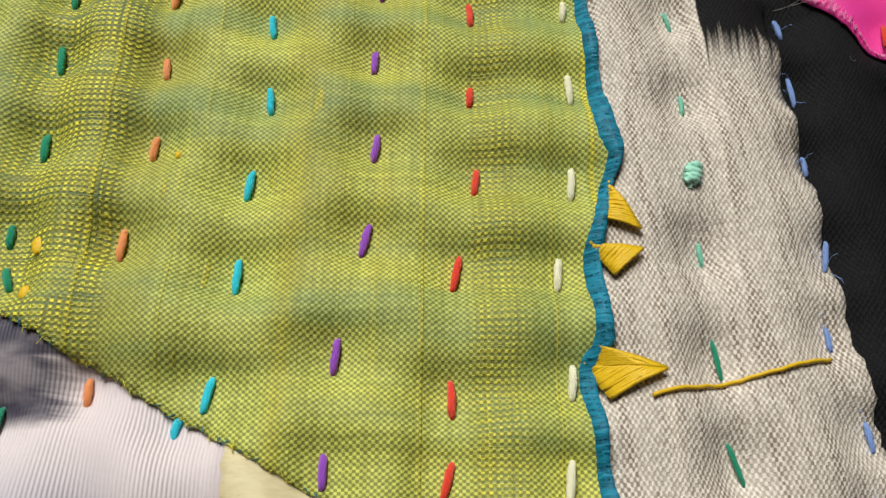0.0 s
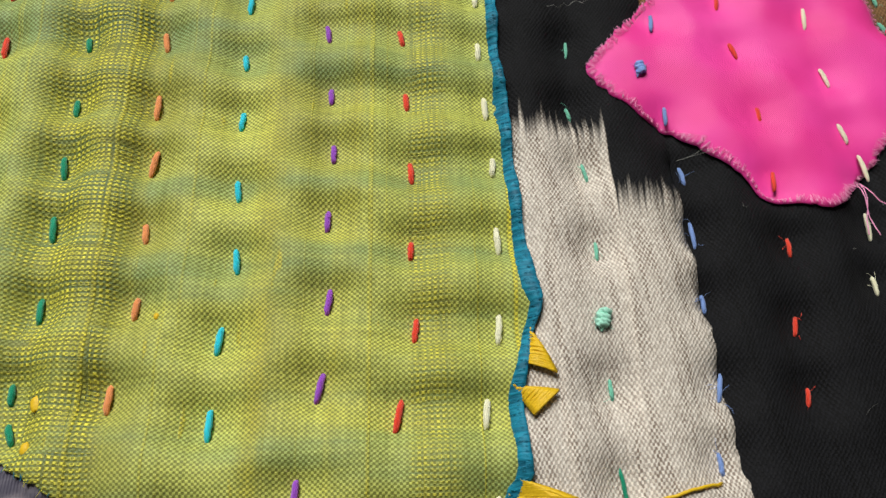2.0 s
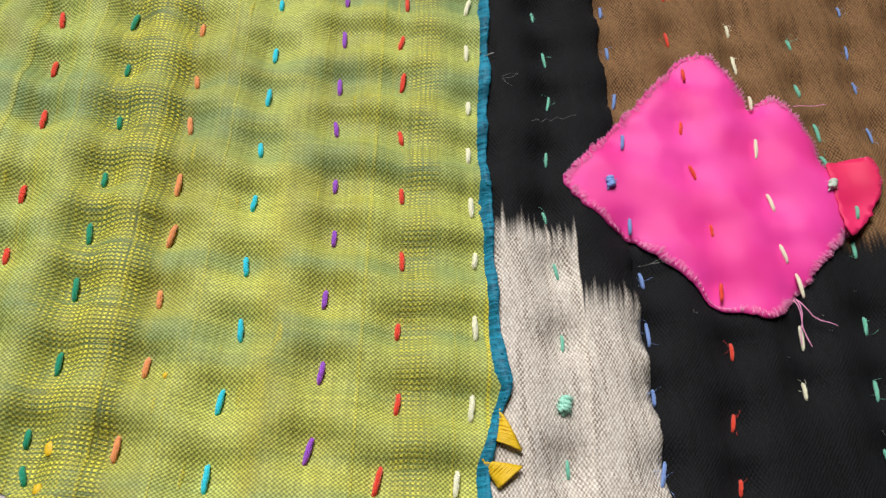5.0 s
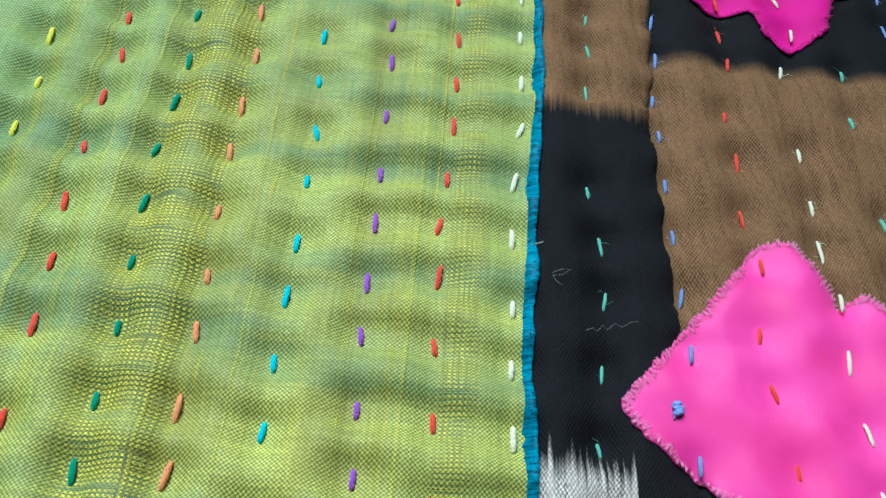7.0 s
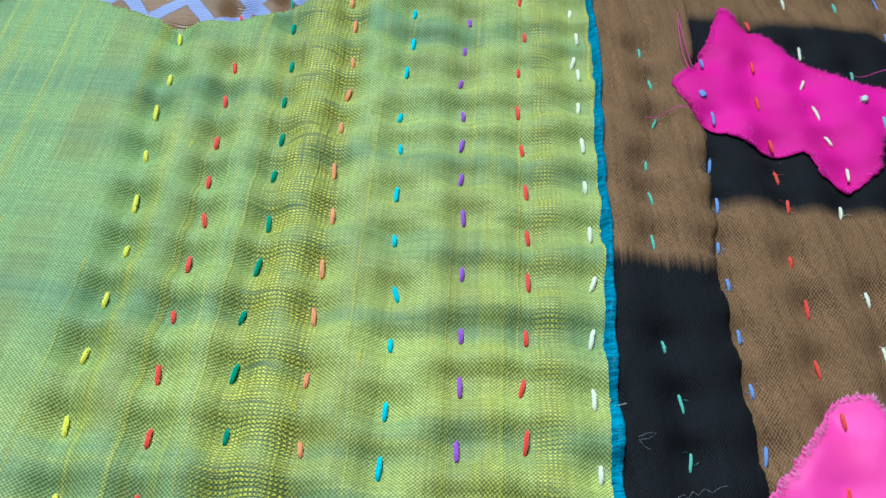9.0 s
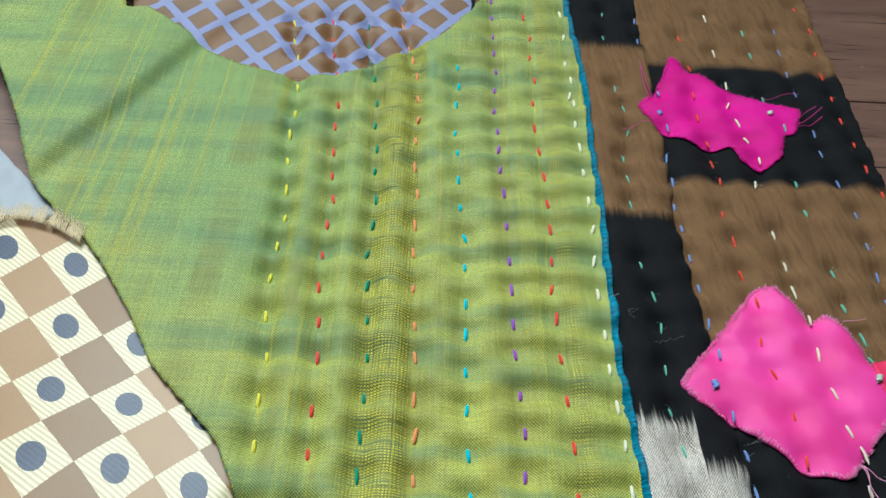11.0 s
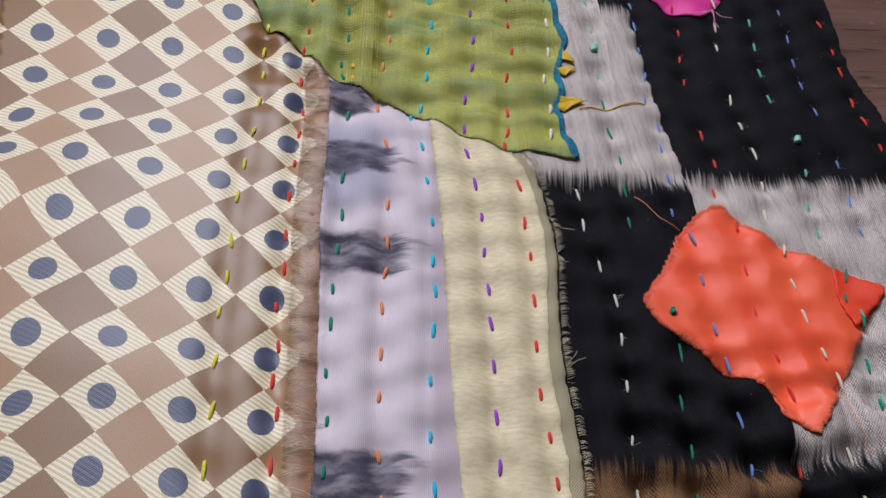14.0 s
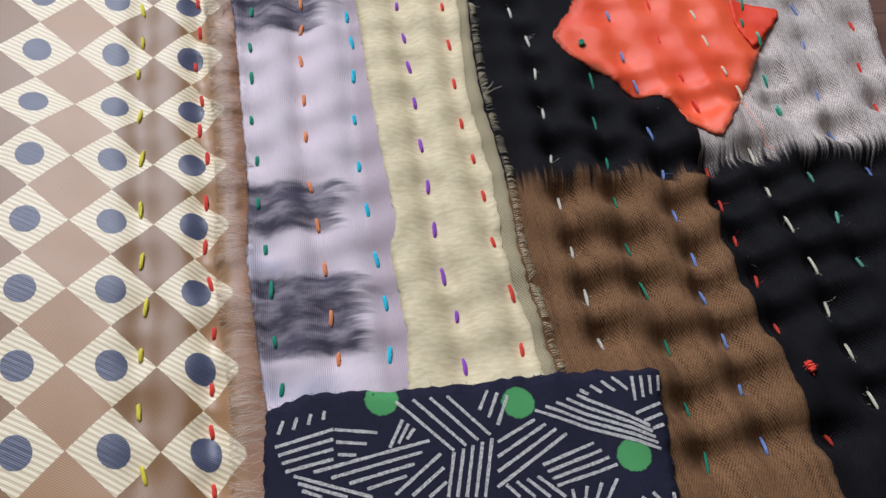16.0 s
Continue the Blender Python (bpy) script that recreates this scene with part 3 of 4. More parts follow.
def lilac_silk():
    n = Nodes("lilac_dyed_silk")
    x, y, _ = n.xyz()
    shift = n.m("MULTIPLY", n.m("SUBTRACT", n.noise(420, (0.05, 1, 1), 3), 0.5), 0.020)
    ys = n.m("ADD", y, n.m("MULTIPLY", n.m("SUBTRACT", n.noise(160, (0.8, 1, 1), 3), 0.5), 0.0050))
    reach = n.m("ADD", x, shift)
    dark = None
    for centre, half, right in DYE:
        d = n.step(n.m("ABSOLUTE", n.m("SUBTRACT", ys, centre)), half + 0.0016, half - 0.0014)
        d = n.m("MULTIPLY", d, n.step(reach, right + 0.003, right - 0.003))
        spike = n.m("MULTIPLY", n.step(n.m("ABSOLUTE", n.m("SUBTRACT", ys, centre + half * (0.55 if half > 0.007 else -0.2))), 0.0016, 0.0004), n.step(reach, right + 0.010, right + 0.004))
        d = n.m("MAXIMUM", d, n.m("MULTIPLY", spike, 0.55))
        dark = d if dark is None else n.m("MAXIMUM", dark, d)
    haze = n.m("MULTIPLY", n.step(n.noise(45, (0.6, 1, 1), 3), 0.45, 0.65), n.m("MULTIPLY", n.step(y, -0.115, -0.135), n.step(x, -0.036, -0.050)))
    haze2 = n.m("MULTIPLY", n.step(n.m("ABSOLUTE", n.m("ADD", y, 0.012)), 0.026, 0.010), n.step(x, -0.040, -0.052))
    c = n.mix(n.noise(60, detail=3), (0.66, 0.56, 0.60), (0.74, 0.65, 0.67))
    c = n.mix(n.m("MULTIPLY", n.m("MAXIMUM", haze, haze2), 0.6), c, (0.30, 0.31, 0.42))
    c = n.mix(n.m("MULTIPLY", n.step(x, -0.0335, -0.0290), 0.55), c, (0.33, 0.24, 0.27))
    mott = n.step(n.noise(260, (0.4, 1, 1), 3), 0.3, 0.65)
    c = n.mix(n.m("MULTIPLY", dark, n.m("MULTIPLY_ADD", mott, 0.34, 0.64)), c, (0.045, 0.040, 0.068))
    rib = n.wave(x, 0.00055)
    c = n.mix(n.m("MULTIPLY", rib, 0.14), c, n.mix(1.0, c, (0.5, 0.45, 0.5), "MULTIPLY"))
    return n.done(c, 0.6, n.m("ADD", rib, n.noise(800, (1, 0.3, 1))), 0.00014, 0.6, sheen=0.2, spec=0.3)


def cream_silk():
    n = Nodes("cream_crepe_silk")
    crepe = n.noise(900, (0.35, 1, 1), 3)
    c = n.mix(n.step(crepe, 0.3, 0.7), (0.66, 0.55, 0.33), (0.79, 0.69, 0.45))
    c = n.mix(n.m("MULTIPLY", n.noise(40, detail=2), 0.3), c, (0.50, 0.40, 0.22))
    return n.done(c, 0.6, crepe, 0.0002, 0.5, sheen=0.2, spec=0.3)


def selvage_cloth():
    n = Nodes("beige_selvage")
    h, a, b = weave(n, 0.0008, 0.0010)
    c = n.mix(h, (0.30, 0.25, 0.14), (0.58, 0.50, 0.32))
    return n.done(c, 0.8, h, 0.0003, 0.8, spec=0.2)


def satin(name, base, deep, rough=0.5, spec=0.4):
    n = Nodes(name)
    x, y, _ = n.xyz()
    thread = n.wave(n.m("ADD", x, n.m("MULTIPLY", y, 0.5)), 0.00035)
    c = n.mix(n.step(n.noise(45, detail=2), 0.35, 0.7), base, deep)
    c = n.mix(n.m("MULTIPLY", thread, 0.12), c, deep)
    return n.done(c, rough, n.m("ADD", thread, n.noise(500, detail=2)), 0.0001, 0.4, sheen=0.3, spec=spec)


def brocade():
    n = Nodes("lattice_brocade")
    x, y, _ = n.xyz()
    w = n.m("MULTIPLY", n.noise(30), 0.004)
    a = n.m("ADD", n.m("MULTIPLY_ADD", x, 0.80, w), n.m("MULTIPLY", y, 0.60))
    b = n.m("ADD", n.m("MULTIPLY_ADD", x, 0.80, w), n.m("MULTIPLY", y, -0.60))
    g = n.m("MAXIMUM", n.wave(a, 0.0160), n.wave(b, 0.0160))
    bar = n.step(g, 0.80, 0.85)
    thread = n.wave(y, 0.0008)
    brown = n.mix(n.noise(40), (0.33, 0.16, 0.06), (0.09, 0.04, 0.018))
    c = n.mix(bar, brown, n.mix(thread, (0.17, 0.18, 0.38), (0.34, 0.36, 0.62)))
    return n.done(c, 0.45, n.m("ADD", n.m("MULTIPLY", bar, 2), thread), 0.0003, 0.6, spec=0.6)


def line_print():
    n = Nodes("navy_line_print")
    x, y, _ = n.xyz()
    c = n.mix(n.noise(700), (0.010, 0.010, 0.022), (0.022, 0.022, 0.045))
    for gx, gy in PRINT_DOTS:
        d = n.m("SQRT", n.m("ADD", n.m("POWER", n.m("SUBTRACT", x, gx), 2.0), n.m("POWER", n.m("SUBTRACT", y, gy), 2.0)))
        c = n.mix(n.step(n.m("ADD", d, n.m("MULTIPLY", n.noise(800), 0.0010)), 0.0050, 0.0045), c, (0.09, 0.33, 0.11))
    h, a, b = weave(n, 0.0008, 0.0008)
    return n.done(c, 0.85, h, 0.00012, 0.5, spec=0.2)


def thread(name, col):
    n = Nodes(name, False)
    x, y, z = n.xyz()
    ply = n.wave(n.m("ADD", n.m("MULTIPLY", x, 1.2), y), 0.0011)
    dark = tuple(k * 0.82 for k in col)
    c = n.mix(n.m("MULTIPLY", n.m("SUBTRACT", 1.0, ply), 0.5), col, dark)
    c = n.mix(n.m("MULTIPLY", n.random(), 0.3), c, tuple(min(1, k * 1.15 + 0.02) for k in col))
    return n.done(c, 0.6, n.m("ADD", ply, n.noise(2500, (1, 0.3, 1))), 0.0002, 0.5, sheen=1.2, spec=0.3)


def wood():
    n = Nodes("dark_table_wood")
    grain = n.noise(60, (0.15, 1.6, 1), 5, rough=0.65)
    c = n.mix(grain, (0.055, 0.027, 0.021), (0.28, 0.15, 0.11))
    pore = n.step(n.noise(500, (0.06, 1, 1), 2), 0.60, 0.70)
    c = n.mix(pore, c, (0.018, 0.009, 0.007))
    scuff = n.step(n.noise(220, (0.4, 1, 1), 4), 0.66, 0.72)
    c = n.mix(n.m("MULTIPLY", scuff, 0.5), c, (0.32, 0.24, 0.20))
    return n.done(c, n.m("MULTIPLY_ADD", grain, 0.25, 0.30), grain, 0.0006, 0.5, spec=0.45)


def plaster():
    n = Nodes("grey_wall_paint", False)
    # dark grey, so that the added room throws little light back
    c = n.mix(n.noise(6), (0.26, 0.25, 0.23), (0.22, 0.21, 0.20))
    return n.done(c, 0.9, n.noise(90), 0.002, 0.3)


COLOURS = {
    "purple": (0.36, 0.08, 0.64), "red": (0.93, 0.06, 0.03), "cyan": (0.03, 0.66, 0.88), "orange": (1.0, 0.33, 0.12),
    "green": (0.010, 0.30, 0.17), "yellow": (1.0, 0.86, 0.06), "cream": (1.0, 0.93, 0.68), "mint": (0.20, 0.60, 0.44),
    "blue": (0.22, 0.34, 0.74), "white": (0.92, 0.88, 0.74), "aqua": (0.38, 0.74, 0.60), "pale": (0.60, 0.66, 0.58),
}
THREADS = {k: thread(k + "_thread", v) for k, v in COLOURS.items()}

# ---- relief of the stitched layers ----
MEAN = 0.0020
SOFT = {"pink": 0.4, "pink_flap": 0.4, "coral_flap": 0.4, "magenta": 0.55, "coral": 0.4, "green": 0.95, "print": 0.8, "dotted": 0.32, "brocade": 0.35, "white": 0.6, "scrap_0": 0.6, "scrap_1": 0.6}
STITCHES = []                                # x, y, row, angle, length in metres
rng = random.Random(7)
for row, pts in ROWS.items():
    pts = [(pts[i] / 1000, pts[i + 1] / 1000) for i in range(0, len(pts), 2)]
    for i, (x, y) in enumerate(pts):
        (xa, ya), (xb, yb) = pts[max(i - 1, 0)], pts[min(i + 1, len(pts) - 1)]
        ang = math.atan2(ya - yb, xa - xb) + rng.gauss(0, 0.10)
        STITCHES.append((x, y, row, ang, LENGTHS.get(row, 0.0050) * rng.uniform(0.72, 1.15)))
SX = np.array([s[0] for s in STITCHES])
SY = np.array([s[1] for s in STITCHES])


def vnoise(x, y, seed):
    """Smooth noise made of a few sines, from -1 to 1."""
    r = np.random.RandomState(seed)
    out = np.zeros_like(x)
    for _ in range(6):
        a, k, p = r.uniform(0, 6.28), r.uniform(0.6, 1.7), r.uniform(0, 6.28)
        out += np.sin(k * (x * np.cos(a) + y * np.sin(a)) + p)
    return out / 4.0


def relief(x, y):
    """Height of the padded layers: dips at every stitch, pillows between, loose waves where nothing is sewn."""
    x, y = np.atleast_1d(np.asarray(x, float)), np.atleast_1d(np.asarray(y, float))
    out = np.empty_like(x)
    for i in range(0, len(x), 4000):
        dx, dy = x[i:i + 4000, None] - SX, y[i:i + 4000, None] - SY
        foot = np.clip((-0.075 - y[i:i + 4000]) / 0.03, 0, 1) * np.clip((x[i:i + 4000] - 0.02) / 0.01, 0, 1)
        across = 0.0098 + (0.0032 * foot[:, None] - 0.0046) * np.clip((x[i:i + 4000, None] - 0.018) / 0.006, 0, 1)
        left = np.clip((-0.036 - x[i:i + 4000]) / 0.014, 0, 1)
        across = across - 0.0034 * left[:, None]
        d2 = (dx / across) ** 2 + (np.maximum(np.abs(dy) - 0.0012, 0) / 0.0034) ** 2
        near = np.exp(-d2).sum(1)
        line = np.exp(-(dx / 0.0040) ** 2 - (dy / 0.012) ** 2).sum(1)
        d = np.sqrt((dx ** 2 + dy ** 2).min(1))
        free = np.clip((d - 0.010) / 0.03, 0, 1)
        tube = np.clip((0.02 - y[i:i + 4000]) / 0.02, 0, 1) * np.clip((0.018 - x[i:i + 4000]) / 0.006, 0, 1)
        near, line = np.minimum(near, 1.0) * (1 - 0.55 * tube), np.minimum(line * 0.8, 1.0)
        strip = np.clip((x[i:i + 4000] - 0.030) / 0.015, 0, 1)
        pillow = (0.0034 - 0.0008 * strip + 0.0030 * foot) * (1 - near) - (0.0016 + 0.0026 * foot + 0.0009 * tube - 0.0006 * strip + 0.0008 * left * (1 - tube)) * line - 0.0004 + 0.0006 * tube
        wav = vnoise(x[i:i + 4000] / 0.0062, y[i:i + 4000] / 0.0017, 3) * 0.00052 * (1 - free) * (1 - np.minimum(near, 1.0) * 0.6)
        loose = (vnoise(x[i:i + 4000] / 0.035, y[i:i + 4000] / 0.03, 5)) * 0.0009 * free
        out[i:i + 4000] = pillow + wav + loose
    # pleat in the loose shoulder of the green cloth, ridges in the dotted silk
    for (ax, ay), (bx, by), hgt, wid in RIDGES:
        ax, ay, bx, by = ax / 1000, ay / 1000, bx / 1000, by / 1000
        L = math.hypot(bx - ax, by - ay)
        ux, uy = (bx - ax) / L, (by - ay) / L
        s, q = (x - ax) * ux + (y - ay) * uy, (x - ax) * -uy + (y - ay) * ux
        fall = np.clip(1 - np.maximum(np.maximum(-s, s - L), 0) / 0.02, 0, 1)
        out += hgt * np.exp(-(q / wid) ** 2) * fall
    (ax, ay), (bx, by), hgt, wid = SHOULDER
    L = math.hypot(bx - ax, by - ay)
    q = ((x - ax / 1000) * -(by - ay) + (y - ay / 1000) * (bx - ax)) / L
    keep = np.clip((y - 0.17) / 0.03, 0, 1) * np.clip((-x - 0.13) / 0.02, 0, 1)
    out += hgt * keep / (1 + np.exp(np.clip(q / wid, -30, 30)))
    return out


def surface(key, x, y, lift):
    """Height of a cloth of its own softness; the sewn-on patches clear the cloth under them."""
    r, soft = relief(x, y), SOFT.get(key, 1.0)
    z = r * soft + MEAN * (1 - soft) + lift
    if key == "dotted":
        w = np.maximum(np.clip((np.asarray(x) + 0.084) / 0.005, 0, 1), np.clip((np.asarray(y) - 0.03) / 0.015, 0, 1))
        return z * (1 - w) + np.minimum(z, r + 0.0005) * w
    if key == "brocade":
        return np.minimum(z, r + 0.0006)
    return np.maximum(z, r + 0.0013) if key in ("pink", "magenta", "coral") else np.maximum(z, r + 0.00155) if key in ("pink_flap", "coral_flap") else z


def on(key, x, y):
    return float(surface(key, x, y, CLOTHS[key][2])[0])


def ht(x, y):
    return float(relief(x, y)[0])


# ---- mesh helpers ----
def link_mesh(name, verts, faces, mat, parent=None, label="", smooth=True):
    me = bpy.data.meshes.new(name)
    me.from_pydata(verts, [], faces)
    me.materials.append(mat)
    if smooth:
        me.shade_smooth()
    ob = new(name, me)
    if parent is not None:
        ob.parent = parent
    if label:
        ob["label"] = label
    return ob


def part(name, bm, mat, parent, label=""):
    me = bpy.data.meshes.new(name)
    bm.to_mesh(me)
    bm.free()
    me.materials.append(mat)
    me.shade_smooth()
    ob = new(name, me)
    ob.parent = parent
    if label:
        ob["label"] = label
    return ob


def tubes(paths, sides=5, taper=True):
    """Verts and faces of round threads along paths of (x, y, z, radius)."""
    V, F = [], []
    for p in paths:
        p = [Vector(q[:3]) for q in p], [q[3] for q in p]
        pts, rad = p
        base = len(V)
        for i, c in enumerate(pts):
            d = (pts[min(i + 1, len(pts) - 1)] - pts[max(i - 1, 0)]).normalized()
            s = d.cross(Vector((0, 0, 1)))
            s = s.normalized() if s.length > 1e-4 else Vector((1, 0, 0))
            u = s.cross(d)
            for k in range(sides):
                a = 2 * math.pi * k / sides
                V.append(c + (s * math.cos(a) + u * math.sin(a)) * rad[i])
        for i in range(len(pts) - 1):
            for k in range(sides):
                j = (k + 1) % sides
                F.append((base + i * sides + k, base + i * sides + j, base + (i + 1) * sides + j, base + (i + 1) * sides + k))
        F.append(tuple(base + k for k in reversed(range(sides))))
        F.append(tuple(base + (len(pts) - 1) * sides + k for k in range(sides)))
    return V, F


def dense(poly, step, closed=True, jag=0.0, seed=1):
    """A polyline in metres rounded a little, cut into short steps, its edge worn by jag."""
    r = random.Random(seed)
    pts = [Vector((poly[i] / 1000, poly[i + 1] / 1000)) for i in range(0, len(poly), 2)]
    out, n = [], len(pts)
    for i in range(n if closed else n - 1):
        p0, p1 = pts[(i - 1) % n] if closed or i else pts[0], pts[i]
        p2 = pts[(i + 1) % n]
        p3 = pts[(i + 2) % n] if closed or i + 2 < n else pts[-1]
        k = max(1, int((p2 - p1).length / step))
        for j in range(k):
            t = j / k
            q = 0.5 * (2 * p1 + (p2 - p0) * t + (2 * p0 - 5 * p1 + 4 * p2 - p3) * t * t + (3 * p1 - p0 - 3 * p2 + p3) * t ** 3)
            q = q * 0.5 + (p1.lerp(p2, t)) * 0.5
            nrm = Vector((-(p2 - p1).y, (p2 - p1).x)).normalized()
            out.append(q + nrm * r.uniform(-jag, jag))
    if not closed:
        out.append(pts[-1])
    return out


def inside(x, y, poly):
    hit = False
    j = len(poly) - 1
    for i in range(len(poly)):
        if (poly[i][1] > y) != (poly[j][1] > y) and x < (poly[j][0] - poly[i][0]) * (y - poly[i][1]) / (poly[j][1] - poly[i][1]) + poly[i][0]:
            hit = not hit
        j = i
    return hit


from mathutils.geometry import delaunay_2d_cdt

CLOTHS = {}


def cloth(key, name, poly, lift, mat, step, label, category, jag=0.0003, curl=0.0, uvs=None, seed=1, thick=0.00035, group=""):
    """A piece of cloth cut to an outline and laid over the relief."""
    edge = dense(poly, step * 0.8, True, jag, seed)
    xs, ys = [p.x for p in edge], [p.y for p in edge]
    gx = np.arange(min(xs), max(xs), step)
    gy = np.arange(min(ys), max(ys), step)
    X, Y = np.meshgrid(gx, gy)
    X = X + (np.arange(len(gy)) % 2)[:, None] * step * 0.5
    X, Y = X.ravel(), Y.ravel()
    # even-odd test, edge by edge
    ins = np.zeros(len(X), bool)
    near = np.full(len(X), 9.0)
    for i in range(len(edge)):
        a, b = edge[i - 1], edge[i]
        if a.y != b.y:
            ins ^= ((a.y > Y) != (b.y > Y)) & (X < (b.x - a.x) * (Y - a.y) / (b.y - a.y) + a.x)
        near = np.minimum(near, (X - b.x) ** 2 + (Y - b.y) ** 2)
    ok = ins & (near > (step * 0.5) ** 2)
    pts = edge + [Vector((a, b)) for a, b in zip(X[ok], Y[ok])]
    n = len(edge)
    vs, _, fs, *_ = delaunay_2d_cdt(pts, [(i, (i + 1) % n) for i in range(n)], [], 1, 1e-7)
    vx, vy = np.array([v.x for v in vs]), np.array([v.y for v in vs])
    z = surface(key, vx, vy, lift)
    if key in ("pink", "magenta", "coral"):
        ex, ey = np.array(xs), np.array(ys)
        d = np.concatenate([np.sqrt(((vx[i:i + 3000, None] - ex) ** 2 + (vy[i:i + 3000, None] - ey) ** 2).min(1)) for i in range(0, len(vx), 3000)])
        low = np.exp(-d / 0.0030)
        z = z * (1 - low) + (relief(vx, vy) + 0.0008) * low
        z += 0.0005 * vnoise(vx / 0.004, vy / 0.006, seed) * (1 - low) * (2.2 if key == "magenta" else 0.8)
    if curl:
        ex, ey = np.array(xs), np.array(ys)
        for i in range(0, len(vx), 3000):
            d = np.sqrt(((vx[i:i + 3000, None] - ex) ** 2 + (vy[i:i + 3000, None] - ey) ** 2).min(1))
            z[i:i + 3000] += curl * np.exp(-d / 0.004) * (0.6 + 0.6 * vnoise(vx[i:i + 3000] / 0.011, vy[i:i + 3000] / 0.011, seed))
    ob = link_mesh(name, [(a, b, c) for a, b, c in zip(vx, vy, z)], [tuple(f) for f in fs], mat)
    if uvs:
        layer = ob.data.uv_layers.new(name="UVMap")
        q = np.stack([vx ** i * vy ** j for i in range(4) for j in range(4 - i)], 1)
        bumps = np.stack([np.exp(-((vx - a) / 0.03) ** 2 - ((vy - b) / 0.02) ** 2) for a in UV_X for b in UV_Y], 1)
        u, v = (q @ np.array(c) + bumps @ np.array(d) for c, d in zip(uvs, UV_FOLD))
        idx = np.empty(len(ob.data.loops), int)
        ob.data.loops.foreach_get("vertex_index", idx)
        layer.data.foreach_set("uv", np.stack([u[idx], v[idx]], 1).ravel())
    sol = ob.modifiers.new("thickness", "SOLIDIFY")
    sol.thickness, sol.offset = thick, -1
    tagged(ob, label, category, group)
    CLOTHS[key] = (ob, edge, lift)
    return ob


def fray(owner_key, mat, a, b, count, length, seed, out=1.0, spread=0.5, radius=0.00007, label="loose frayed threads", lift=0.0002, droop=0.5):
    """Loose threads along the edge from share a to share b of the outline."""
    ob, edge, z0 = CLOTHS[owner_key]
    r = random.Random(seed)
    area = sum(edge[i - 1].x * edge[i].y - edge[i].x * edge[i - 1].y for i in range(len(edge)))
    sign = out if area > 0 else -out
    paths = []
    for _ in range(count):
        i = int((a + (b - a) * r.random()) * len(edge)) % len(edge)
        p, d = edge[i], (edge[(i + 1) % len(edge)] - edge[i - 1]).normalized()
        nrm = Vector((d.y, -d.x)) * sign
        w = (nrm + d * r.gauss(0, spread)).normalized()
        bend = Vector((-w.y, w.x)) * r.gauss(0, 0.12 if owner_key in ("pink", "magenta", "coral") else 0.35)
        L = length * r.uniform(0.35, 1.25)
        path = []
        for k in range(5):
            t = k / 4
            q = p - w * L * (0.93 if owner_key in ("pink", "magenta", "coral") else 0.55) + w * L * t + bend * L * t * t
            path.append((q.x, q.y, (ht(q.x, q.y) + 0.0013 if owner_key in ("pink", "magenta", "coral") else on(owner_key, q.x, q.y) - z0 * t * droop * 0.6) + lift + r.uniform(0, 0.0004) * t, radius * (1 - 0.4 * t)))
        paths.append(path)
    V, F = tubes(paths, 4)
    f = link_mesh("fray", V, F, mat, ob, label)
    f["kind"] = "stuff"
    return f


# ---- room (unseen, added to close the place and hold bounce light down) and table ----
PLASTER = plaster()


def slab(name, lo, hi, mat, label="", category=""):
    bm = bmesh.new()
    bmesh.ops.create_cube(bm, size=1.0)
    for v in bm.verts:
        v.co = Vector([(lo[k] + hi[k]) / 2 + v.co[k] * (hi[k] - lo[k]) for k in range(3)])
    me = bpy.data.meshes.new(name)
    bm.to_mesh(me)
    bm.free()
    me.materials.append(mat)
    return tagged(new(name, me), label, category, kind="structure")


FLOOR_Z, CEIL = -0.768, 1.95
slab("floor", (-2, -2.2, FLOOR_Z - 0.1), (2.4, WALL_Y + 0.2, FLOOR_Z), PLASTER, "unseen plain pale floor added to close the room", "floor")
slab("ceiling", (-2, -2.2, CEIL), (2.4, WALL_Y + 0.2, 1.85), PLASTER, "unseen plain grey ceiling added to close the room", "ceiling")
slab("wall_west", (-2.1, -2.2, FLOOR_Z), (-2, WALL_Y + 0.2, CEIL), PLASTER, "unseen plain warm grey side wall added to close the room", "wall")
slab("wall_east", (2.4, -2.2, FLOOR_Z), (2.5, WALL_Y + 0.2, CEIL), PLASTER, "unseen plain warm grey side wall added to close the room", "wall")
slab("wall_south", (-2.1, -2.3, FLOOR_Z), (2.5, -2.2, CEIL), PLASTER, "unseen plain warm grey wall added behind the table", "wall")
bm = bmesh.new()
(wx0, wx1), (wz0, wz1) = WINDOW
for lo, hi in (((-2, FLOOR_Z), (wx0, CEIL)), ((wx1, FLOOR_Z), (2.4, CEIL)), ((wx0, FLOOR_Z), (wx1, wz0)), ((wx0, wz1), (wx1, CEIL))):
    ret = bmesh.ops.create_cube(bm, size=1.0)
    for v in ret["verts"]:
        v.co = Vector(((lo[0] + hi[0]) / 2 + v.co.x * (hi[0] - lo[0]), WALL_Y + 0.1 + v.co.y * 0.2, (lo[1] + hi[1]) / 2 + v.co.z * (hi[1] - lo[1])))
me = bpy.data.meshes.new("wall_north")
bm.to_mesh(me)
bm.free()
me.materials.append(PLASTER)
tagged(new("wall_north", me), "unseen plain warm grey wall added round the window opening", "wall", kind="structure")

WOOD = wood()
table = tagged(new("table"), "dark brown worn wooden table under the cloths", "table")
TABLE_Z = -0.0054
table.location = (0, 0, FLOOR_Z)


